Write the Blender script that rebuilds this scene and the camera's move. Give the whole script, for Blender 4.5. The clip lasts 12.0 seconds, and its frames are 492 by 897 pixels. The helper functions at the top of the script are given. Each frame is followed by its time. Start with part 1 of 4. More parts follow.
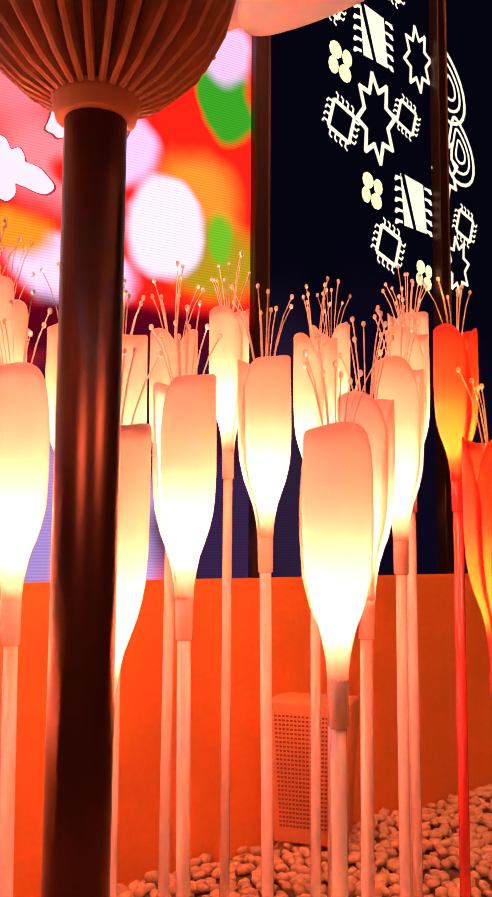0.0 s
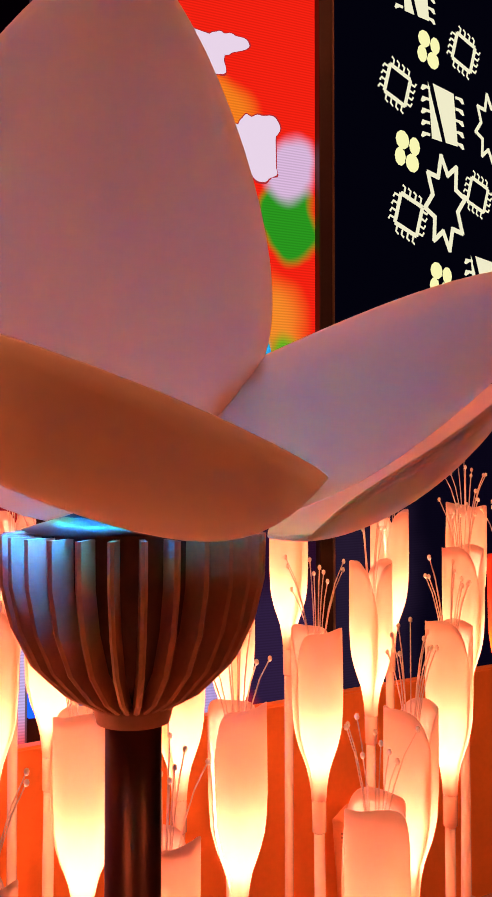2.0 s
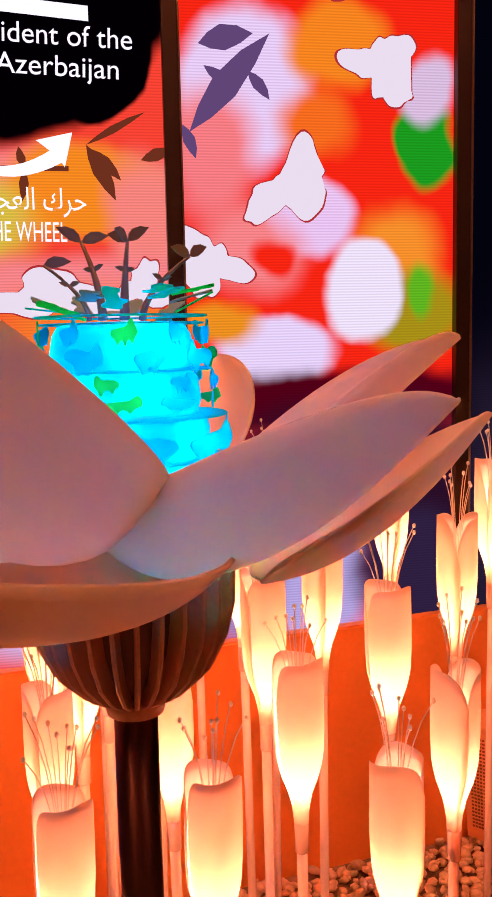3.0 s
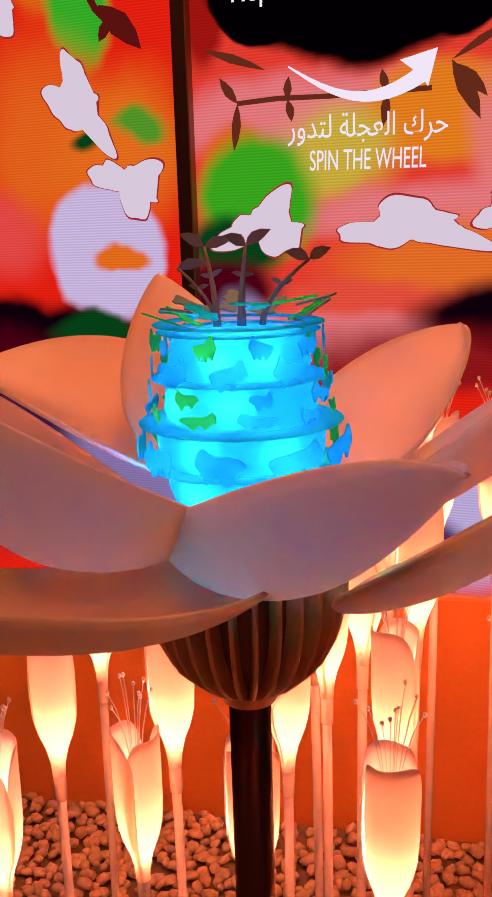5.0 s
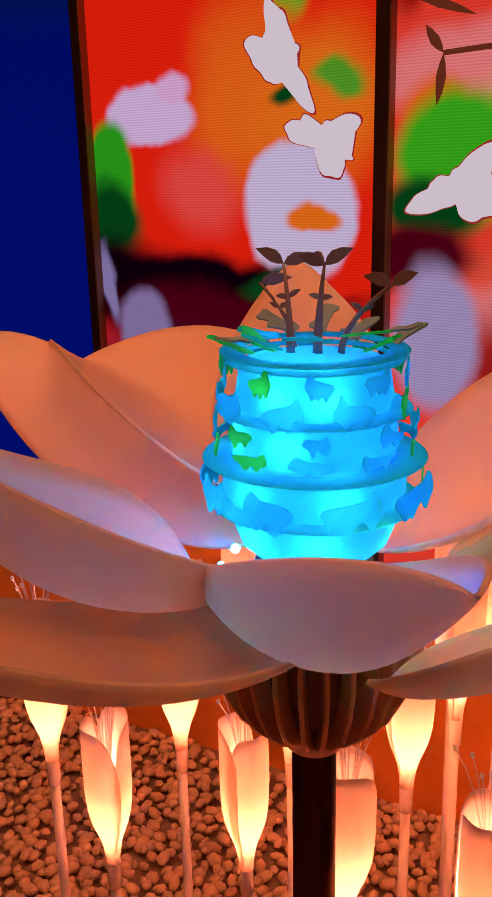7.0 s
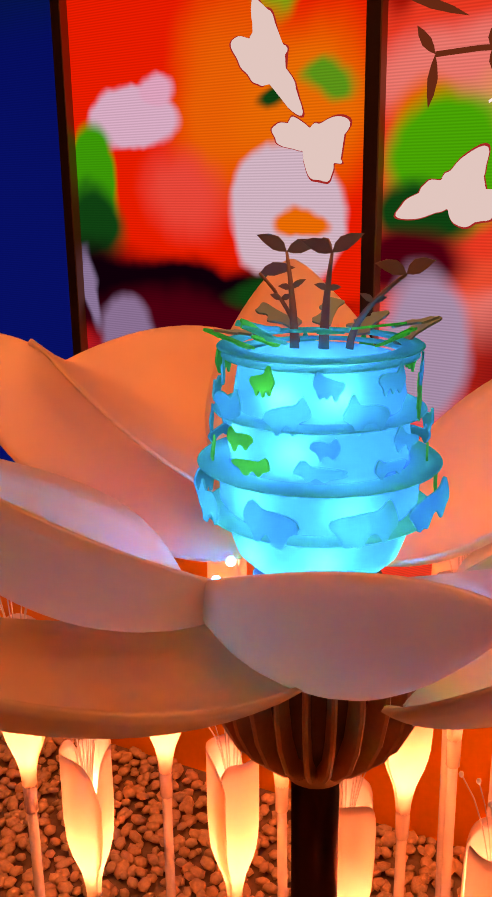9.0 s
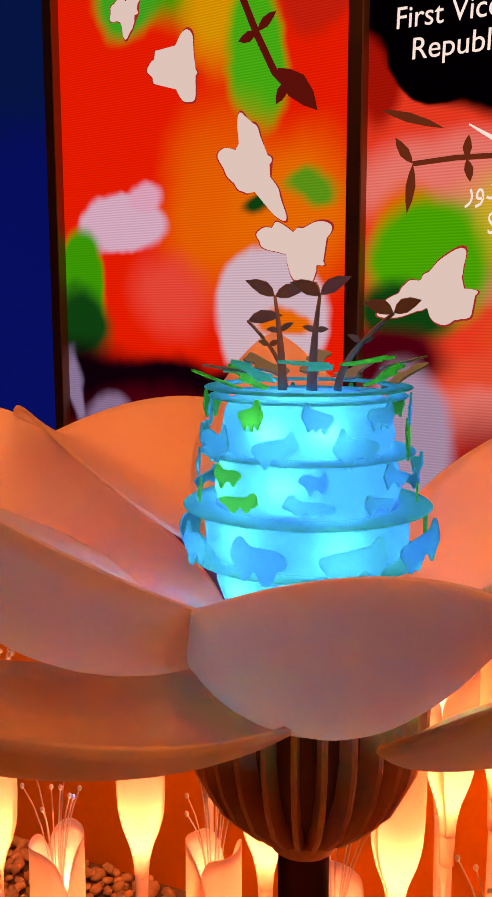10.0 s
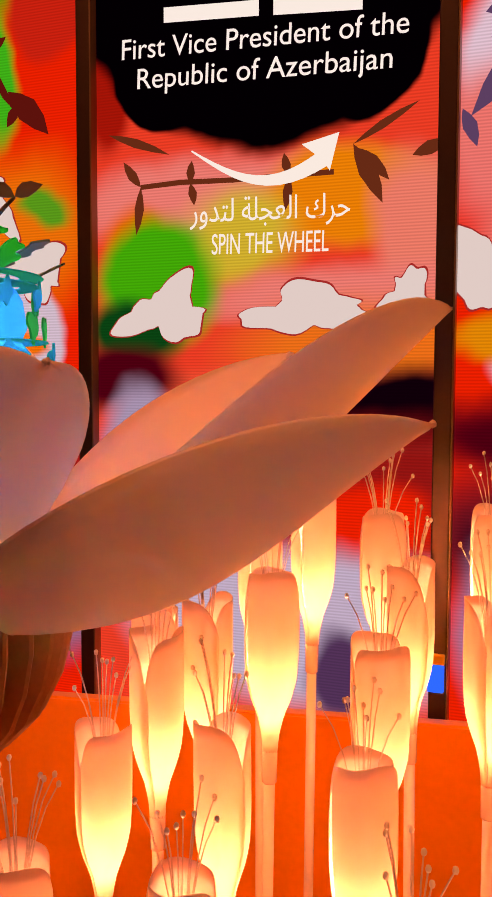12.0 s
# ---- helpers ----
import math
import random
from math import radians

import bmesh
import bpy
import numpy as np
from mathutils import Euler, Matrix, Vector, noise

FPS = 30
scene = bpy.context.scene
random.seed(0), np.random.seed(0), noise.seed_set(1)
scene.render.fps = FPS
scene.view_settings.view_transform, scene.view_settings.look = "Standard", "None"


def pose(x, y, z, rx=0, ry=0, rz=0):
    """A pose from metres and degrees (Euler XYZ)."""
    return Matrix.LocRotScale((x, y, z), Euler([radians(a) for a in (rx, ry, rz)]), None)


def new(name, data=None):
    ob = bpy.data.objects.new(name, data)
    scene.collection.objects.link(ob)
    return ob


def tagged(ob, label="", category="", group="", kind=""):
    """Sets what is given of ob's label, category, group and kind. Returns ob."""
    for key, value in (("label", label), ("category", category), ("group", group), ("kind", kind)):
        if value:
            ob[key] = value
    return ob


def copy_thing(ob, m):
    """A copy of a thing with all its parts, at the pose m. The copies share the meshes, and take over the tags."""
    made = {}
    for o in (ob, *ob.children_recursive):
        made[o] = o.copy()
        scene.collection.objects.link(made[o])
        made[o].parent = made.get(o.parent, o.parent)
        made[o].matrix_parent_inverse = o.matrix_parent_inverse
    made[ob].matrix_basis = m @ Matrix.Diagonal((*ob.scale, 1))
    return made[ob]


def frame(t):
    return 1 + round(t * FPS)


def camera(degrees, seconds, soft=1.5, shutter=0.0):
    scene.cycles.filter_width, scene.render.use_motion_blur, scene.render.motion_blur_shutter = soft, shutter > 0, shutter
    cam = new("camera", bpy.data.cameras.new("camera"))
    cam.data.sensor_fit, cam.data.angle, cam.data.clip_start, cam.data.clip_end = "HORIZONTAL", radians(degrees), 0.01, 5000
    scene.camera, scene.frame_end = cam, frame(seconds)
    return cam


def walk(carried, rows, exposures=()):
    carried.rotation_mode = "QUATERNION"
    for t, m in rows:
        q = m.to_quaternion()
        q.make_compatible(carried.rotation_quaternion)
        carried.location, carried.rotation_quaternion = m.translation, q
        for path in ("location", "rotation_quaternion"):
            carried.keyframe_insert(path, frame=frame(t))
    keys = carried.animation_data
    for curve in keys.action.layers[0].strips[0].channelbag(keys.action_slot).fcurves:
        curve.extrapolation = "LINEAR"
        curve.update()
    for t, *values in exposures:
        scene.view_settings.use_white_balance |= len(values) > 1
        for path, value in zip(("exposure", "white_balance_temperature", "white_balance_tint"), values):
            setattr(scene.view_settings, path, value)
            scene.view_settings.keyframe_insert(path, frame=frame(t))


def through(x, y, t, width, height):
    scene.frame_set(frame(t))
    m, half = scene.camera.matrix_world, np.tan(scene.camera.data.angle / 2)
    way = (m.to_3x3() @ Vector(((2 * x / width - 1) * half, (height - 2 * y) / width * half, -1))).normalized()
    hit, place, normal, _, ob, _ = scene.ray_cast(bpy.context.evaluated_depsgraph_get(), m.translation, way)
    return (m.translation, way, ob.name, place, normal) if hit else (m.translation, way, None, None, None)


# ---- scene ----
PATH = [
    (0.0, -0.237, -0.679, 0.815, -29.32, 6.23, -0.40),
    (0.7, -0.247, -0.717, 0.837, -24.38, 6.91, -0.66),
    (1.0, -0.257, -0.737, 0.859, -22.05, 7.44, -0.59),
    (1.3, -0.271, -0.735, 0.921, -21.68, 6.60, -0.42),
    (1.5, -0.263, -0.748, 1.060, -22.20, 5.95, -0.20),
    (1.6, -0.257, -0.754, 1.112, -22.49, 5.60, -0.10),
    (1.8, -0.245, -0.776, 1.260, -23.58, 3.85, 0.06),
    (2.0, -0.241, -0.793, 1.387, -23.96, 1.55, -0.00),
    (2.2, -0.212, -0.834, 1.462, -22.23, -1.97, 0.38),
    (2.5, -0.175, -0.866, 1.506, -20.48, -6.09, 1.09),
    (3.0, -0.037, -1.013, 1.591, -9.87, -7.04, 1.19),
    (3.2, 0.007, -1.069, 1.592, -6.37, -6.78, 0.79),
    (4.8, 0.330, -0.933, 1.698, 16.73, -13.49, 1.74),
    (5.0, 0.366, -0.926, 1.713, 20.92, -13.56, 1.65),
    (5.5, 0.476, -0.890, 1.735, 29.58, -13.25, 1.75),
    (6.0, 0.508, -0.866, 1.748, 34.82, -14.09, 1.45),
    (6.5, 0.492, -0.801, 1.785, 36.22, -15.87, 1.06),
    (8.3, 0.438, -0.713, 1.791, 36.14, -18.83, 1.19),
    (8.5, 0.431, -0.710, 1.781, 35.90, -18.19, 1.05),
    (9.0, 0.417, -0.707, 1.759, 35.14, -16.47, 0.71),
    (9.5, 0.415, -0.726, 1.738, 34.34, -12.68, 0.39),
    (10.0, 0.415, -0.714, 1.688, 34.10, -8.95, 0.07),
    (10.5, 0.428, -0.692, 1.634, 32.63, -6.37, -0.20),
    (11.0, 0.487, -0.692, 1.624, 28.60, -4.90, -0.30),
    (11.6, 0.531, -0.680, 1.582, 24.23, -2.90, -0.20),
    (12.0, 0.545, -0.663, 1.520, 20.53, -4.00, -0.20),
]
cam = camera(30.5, 12.0, soft=1.5, shutter=0.0)
walk(cam, [(t, pose(x, y, z, 90 + pitch, roll, yaw)) for t, x, y, z, yaw, pitch, roll in PATH],
     exposures=((0.0, 0.62, 6400, 40), (1.0, 0.34, 6400, 36), (1.5, 0.15, 6400, 34), (2.0, 0.16, 6300, 28), (3.2, 0.28, 6100, 18), (5.0, -0.05, 6200, 24), (6.5, -0.28, 6200, 18), (8.3, -0.05, 7800, 20), (10.5, -0.12, 8500, 16), (12.0, 0.0, 7800, 12)))

# ---- hall light: ambient and added fill ----
world = bpy.data.worlds.new("hall")
world.use_nodes = True
scene.world = world
world.node_tree.nodes["Background"].inputs[0].default_value = (0.30, 0.16, 0.12, 1)
world.node_tree.nodes["Background"].inputs[1].default_value = 0.25


# warm area lights added as unseen fill under the ceiling, no known fixtures
for x, y, w in ((-1.6, -1.6, 55), (1.6, -1.6, 60), (0.0, 0.6, 48)):
    ld = bpy.data.lights.new("fill_light", "AREA")
    ld.shape, ld.size, ld.energy, ld.color = "DISK", 1.2, w, (1.0, 0.36, 0.15)
    new("fill_light", ld).matrix_basis = Matrix.Translation((x, y, 4.5))

# ---- materials ----
def mat(name, base=(0.8, 0.8, 0.8), rough=0.5, metal=0.0, emit=None, strength=0.0, bump=0.0, scale=40.0, vary=0.0, coat=0.0):
    m = bpy.data.materials.new(name)
    m.use_nodes = True
    nt = m.node_tree
    b = nt.nodes["Principled BSDF"]
    b.inputs["Base Color"].default_value = (*base, 1)
    b.inputs["Roughness"].default_value = rough
    b.inputs["Metallic"].default_value = metal
    b.inputs["Coat Weight"].default_value = coat
    if emit:
        b.inputs["Emission Color"].default_value = (*emit, 1)
        b.inputs["Emission Strength"].default_value = strength
    if bump or vary:
        tc = nt.nodes.new("ShaderNodeTexCoord")
        n1 = nt.nodes.new("ShaderNodeTexNoise")
        n1.inputs["Scale"].default_value = scale
        n1.inputs["Detail"].default_value = 6
        n2 = nt.nodes.new("ShaderNodeTexNoise")
        n2.inputs["Scale"].default_value = scale * 0.08
        n2.inputs["Detail"].default_value = 3
        nt.links.new(tc.outputs["Object"], n1.inputs["Vector"])
        nt.links.new(tc.outputs["Object"], n2.inputs["Vector"])
        if bump:
            bp = nt.nodes.new("ShaderNodeBump")
            bp.inputs["Strength"].default_value = bump
            bp.inputs["Distance"].default_value = 0.004
            nt.links.new(n1.outputs["Fac"], bp.inputs["Height"])
            nt.links.new(bp.outputs["Normal"], b.inputs["Normal"])
        if vary:
            add = nt.nodes.new("ShaderNodeMath")
            add.operation = "ADD"
            nt.links.new(n1.outputs["Fac"], add.inputs[0])
            nt.links.new(n2.outputs["Fac"], add.inputs[1])
            mr = nt.nodes.new("ShaderNodeMapRange")
            mr.inputs["From Min"].default_value, mr.inputs["From Max"].default_value = 0.6, 1.4
            mr.inputs["To Min"].default_value, mr.inputs["To Max"].default_value = 1 - vary, 1 + vary
            nt.links.new(add.outputs[0], mr.inputs["Value"])
            hs = nt.nodes.new("ShaderNodeHueSaturation")
            hs.inputs["Color"].default_value = (*base, 1)
            nt.links.new(mr.outputs[0], hs.inputs["Value"])
            nt.links.new(hs.outputs[0], b.inputs["Base Color"])
    return m


def shell_material(name, colour, through, share, rough=0.45):
    """A thin sheet that scatters light back and lets some through."""
    m = bpy.data.materials.new(name)
    m.use_nodes = True
    nt = m.node_tree
    b = nt.nodes["Principled BSDF"]
    out = nt.nodes["Material Output"]
    b.inputs["Base Color"].default_value = (*colour, 1)
    b.inputs["Roughness"].default_value = rough
    tr = nt.nodes.new("ShaderNodeBsdfTranslucent")
    tr.inputs["Color"].default_value = (*through, 1)
    mix = nt.nodes.new("ShaderNodeMixShader")
    mix.inputs[0].default_value = share
    tc = nt.nodes.new("ShaderNodeTexCoord")
    ns = nt.nodes.new("ShaderNodeTexNoise")
    ns.inputs["Scale"].default_value = 55
    ns.inputs["Detail"].default_value = 5
    nt.links.new(tc.outputs["Object"], ns.inputs["Vector"])
    bp = nt.nodes.new("ShaderNodeBump")
    bp.inputs["Strength"].default_value = 0.08
    bp.inputs["Distance"].default_value = 0.002
    nt.links.new(ns.outputs["Fac"], bp.inputs["Height"])
    nt.links.new(bp.outputs["Normal"], b.inputs["Normal"])
    nt.links.new(b.outputs[0], mix.inputs[1])
    nt.links.new(tr.outputs[0], mix.inputs[2])
    nt.links.new(mix.outputs[0], out.inputs["Surface"])
    return m


def glow(name, colour, strength):
    m = bpy.data.materials.new(name)
    m.use_nodes = True
    nt = m.node_tree
    nt.nodes.remove(nt.nodes["Principled BSDF"])
    e = nt.nodes.new("ShaderNodeEmission")
    e.inputs[0].default_value = (*colour, 1)
    e.inputs[1].default_value = strength
    nt.links.new(e.outputs[0], nt.nodes["Material Output"].inputs["Surface"])
    return m


M_wall = mat("orange_plaster", (0.90, 0.28, 0.03), 0.55, bump=0.15, scale=60, vary=0.06)
M_ground = mat("bed_soil", (0.30, 0.17, 0.10), 0.9, bump=0.5, scale=60, vary=0.3)
M_pebble = mat("pebble_stone", (0.74, 0.44, 0.25), 0.7, bump=0.3, scale=90, vary=0.25)
M_dark = mat("hall_dark", (0.03, 0.02, 0.025), 0.8, bump=0.1, vary=0.2)
M_bronze = mat("bronze_metal", (0.16, 0.075, 0.045), 0.38, metal=0.7, bump=0.03, scale=200, vary=0.1)
M_pole = mat("pole_lacquer", (0.12, 0.035, 0.018), 0.30, metal=0.75, bump=0.02, scale=200, vary=0.1)
M_rib = mat("rib_lacquer", (0.70, 0.38, 0.22), 0.45, metal=0.0, bump=0.05, scale=150, vary=0.12)
M_bracket = mat("bracket_black", (0.02, 0.02, 0.022), 0.5, metal=0.4)
M_petal = shell_material("petal_sheet", (0.80, 0.56, 0.38), (0.92, 0.78, 0.64), 0.55, 0.5)
M_shade = shell_material("tulip_shade", (0.90, 0.72, 0.62), (1.0, 0.82, 0.70), 0.66, 0.4)
M_shade_red = shell_material("tulip_shade_red", (0.75, 0.06, 0.02), (0.98, 0.34, 0.05), 0.6, 0.4)
M_stem = mat("stem_acrylic", (0.80, 0.62, 0.52), 0.25, bump=0.02, coat=0.3, vary=0.05)
M_stem_red = mat("stem_red", (0.75, 0.06, 0.03), 0.25, coat=0.3)
M_filament = mat("filament", (0.75, 0.60, 0.48), 0.4)
M_bead = mat("bead", (0.85, 0.74, 0.60), 0.4)
M_drum = shell_material("drum_acrylic", (0.0, 0.26, 0.55), (0.0, 0.62, 1.0), 0.72, 0.5)
M_cut = shell_material("cutout_acrylic", (0.0, 0.70, 0.22), (0.0, 1.0, 0.28), 0.85, 0.5)
M_twig = mat("twig_metal", (0.25, 0.16, 0.13), 0.5, metal=0.2, vary=0.1)
L_bulb = glow("bulb_light", (1.0, 0.46, 0.25), 1450.0)
L_bulb_dim = glow("bulb_light_dim", (1.0, 0.46, 0.26), 600.0)
L_bulb_red = glow("bulb_light_red", (1.0, 0.60, 0.04), 1500.0)
L_blue = glow("led_blue", (0.0, 0.20, 1.0), 1150.0)
L_cyan = glow("led_cyan", (0.0, 0.36, 1.0), 5.5)
L_green = glow("led_green", (0.0, 0.8, 0.10), 220.0)


M_disc = shell_material("disc_acrylic", (0.0, 0.70, 0.85), (0.0, 0.95, 1.0), 0.95, 0.5)
M_cut_deep = shell_material("cutout_deep", (0.0, 0.50, 0.80), (0.0, 0.82, 1.0), 0.94, 0.6)
M_cut_blue = shell_material("cutout_blue", (0.0, 0.62, 0.75), (0.0, 0.95, 1.0), 0.9, 0.5)
M_cut_dark = shell_material("cutout_dark", (0.25, 0.42, 0.40), (0.20, 0.45, 0.42), 0.35, 0.4)
M_hole = mat("box_hole", (0.30, 0.10, 0.04), 0.8)
M_box = mat("box_paint", (0.85, 0.36, 0.13), 0.5, bump=0.05, scale=80, vary=0.08)
L_white = glow("led_white", (0.30, 0.95, 1.0), 20.0)
L_text = glow("caption_light", (0.92, 0.88, 0.92), 0.95)
L_patch = glow("patch_light", (0.86, 0.76, 0.82), 0.80)
L_rim = glow("patch_rim_light", (0.45, 0.03, 0.03), 0.8)
L_brown = glow("silhouette_brown", (0.16, 0.03, 0.012), 0.8)
L_maroon = glow("silhouette_maroon", (0.13, 0.008, 0.006), 0.8)
L_violet = glow("silhouette_violet", (0.10, 0.05, 0.14), 1.0)
L_ivory = glow("ornament_light", (0.86, 0.90, 0.55), 0.85)
L_lime = glow("ornament_lime", (0.80, 0.85, 0.36), 1.0)


# ---- mesh helpers ----
def mesh_ob(name, bm, material, parent=None, label="", smooth=False):
    me = bpy.data.meshes.new(name)
    if smooth:
        for fc in bm.faces:
            fc.smooth = True
    bm.to_mesh(me)
    bm.free()
    me.materials.append(material)
    ob = new(name, me)
    if parent:
        ob.parent = parent
    if label:
        ob["label"] = label
    return ob


def part(name, bm, material, parent, label="", smooth=False):
    return mesh_ob(name, bm, material, parent, label, smooth)


def thing(name, label, category, group="", kind="", m=None):
    ob = new(name)
    ob.empty_display_size = 0.05
    if m is not None:
        ob.matrix_basis = m
    return tagged(ob, label, category, group, kind)


def box_bm(x0, x1, y0, y1, z0, z1, bevel=0.0):
    bm = bmesh.new()
    bmesh.ops.create_cube(bm, size=1.0, matrix=Matrix.LocRotScale(((x0 + x1) / 2, (y0 + y1) / 2, (z0 + z1) / 2), None, (x1 - x0, y1 - y0, z1 - z0)))
    if bevel:
        bmesh.ops.bevel(bm, geom=bm.edges[:], offset=bevel, segments=2, affect="EDGES", profile=0.5)
    return bm


def lathe_bm(profile, n=32, cap=True):
    """Turns (radius, height) pairs about the z axis."""
    bm = bmesh.new()
    rings = []
    for r, z in profile:
        rings.append([bm.verts.new((r * math.cos(2 * math.pi * k / n), r * math.sin(2 * math.pi * k / n), z)) for k in range(n)])
    for a, b in zip(rings, rings[1:]):
        for k in range(n):
            bm.faces.new((a[k], a[(k + 1) % n], b[(k + 1) % n], b[k]))
    if cap:
        bm.faces.new(rings[0][::-1])
        bm.faces.new(rings[-1])
    return bm


def tube_into(bm, pts, r0, r1, n=5):
    pts = [Vector(p) for p in pts]
    rings = []
    for i, p in enumerate(pts):
        d = (pts[min(i + 1, len(pts) - 1)] - pts[max(i - 1, 0)]).normalized()
        u = d.orthogonal().normalized()
        v = d.cross(u)
        r = r0 + (r1 - r0) * i / (len(pts) - 1)
        rings.append([bm.verts.new(p + (u * math.cos(2 * math.pi * k / n) + v * math.sin(2 * math.pi * k / n)) * r) for k in range(n)])
    for a, b in zip(rings, rings[1:]):
        for k in range(n):
            bm.faces.new((a[k], a[(k + 1) % n], b[(k + 1) % n], b[k]))
    bm.faces.new(rings[0][::-1])
    bm.faces.new(rings[-1])


def ball_into(bm, p, r, stretch=1.0, seg=8):
    bmesh.ops.create_uvsphere(bm, u_segments=seg, v_segments=max(4, seg * 2 // 3), radius=r, matrix=Matrix.Translation(p) @ Matrix.Diagonal((1, 1, stretch, 1)))


def sheet_bm(fn, nu, nv, thick):
    """A curved sheet of the given thickness from fn(u, v) in 0..1."""
    bm = bmesh.new()
    grid = [[Vector(fn(i / nu, j / nv)) for j in range(nv + 1)] for i in range(nu + 1)]
    def nrm(i, j):
        a = grid[min(i + 1, nu)][j] - grid[max(i - 1, 0)][j]
        b = grid[i][min(j + 1, nv)] - grid[i][max(j - 1, 0)]
        c = a.cross(b)
        return c.normalized() if c.length > 1e-9 else Vector((0, 0, 1))
    top = [[bm.verts.new(grid[i][j] + nrm(i, j) * thick / 2) for j in range(nv + 1)] for i in range(nu + 1)]
    bot = [[bm.verts.new(grid[i][j] - nrm(i, j) * thick / 2) for j in range(nv + 1)] for i in range(nu + 1)]
    for i in range(nu):
        for j in range(nv):
            bm.faces.new((top[i][j], top[i + 1][j], top[i + 1][j + 1], top[i][j + 1]))
            bm.faces.new((bot[i][j + 1], bot[i + 1][j + 1], bot[i + 1][j], bot[i][j]))
    for i in range(nu):
        bm.faces.new((bot[i][0], bot[i + 1][0], top[i + 1][0], top[i][0]))
        bm.faces.new((top[i][nv], top[i + 1][nv], bot[i + 1][nv], bot[i][nv]))
    for j in range(nv):
        bm.faces.new((top[0][j], top[0][j + 1], bot[0][j + 1], bot[0][j]))
        bm.faces.new((bot[nu][j], bot[nu][j + 1], top[nu][j + 1], top[nu][j]))
    return bm


def flat_bm(outlines, y0, y1):
    """Closed outlines of (x, z) points as a slab from y0 to y1."""
    bm = bmesh.new()
    for pts in outlines:
        a = [bm.verts.new((x, y0, z)) for x, z in pts]
        b = [bm.verts.new((x, y1, z)) for x, z in pts]
        n = len(pts)
        f1 = bm.faces.new(a)
        f2 = bm.faces.new(b[::-1])
        for k in range(n):
            bm.faces.new((a[k], b[k], b[(k + 1) % n], a[(k + 1) % n]))
        bmesh.ops.triangulate(bm, faces=[f1, f2])
    bmesh.ops.recalc_face_normals(bm, faces=bm.faces[:])
    return bm


# ---- the setting ----
SCREEN_Y = 1.615
MX = [-3.15, -1.955, -0.785, 0.218, 1.081]
ground = tagged(mesh_ob("ground", box_bm(-6, 6, -4, 5, -0.2, -0.012), M_ground), "brown soil bed under pale pebbles", "ground", kind="structure")

# low orange wall, its top sloping line in plan
def wall_y(x):
    return 1.390 + 0.165 * x

def low_wall():
    bm = bmesh.new()
    quad = []
    for x, dy in ((-3.2, 0), (1.05, 0), (3.2, 0)):
        quad.append([bm.verts.new((x, wall_y(x) + a, z)) for a, z in ((-0.02, -0.05), (0.0, 0.727), (0.045, 0.727), (0.045, -0.05))])
    for a, b in zip(quad, quad[1:]):
        for k in range(4):
            bm.faces.new((a[k], a[(k + 1) % 4], b[(k + 1) % 4], b[k]))
    bm.faces.new(quad[0][::-1])
    bm.faces.new(quad[-1])
    bmesh.ops.recalc_face_normals(bm, faces=bm.faces[:])
    bmesh.ops.bevel(bm, geom=[e for e in bm.edges if all(abs(v.co.z - 0.727) < 1e-4 for v in e.verts)], offset=0.006, segments=2, affect="EDGES")
    return bm
tagged(mesh_ob("wall_low", low_wall(), M_wall), "low smooth orange wall behind the lamp bed", "wall", kind="structure")


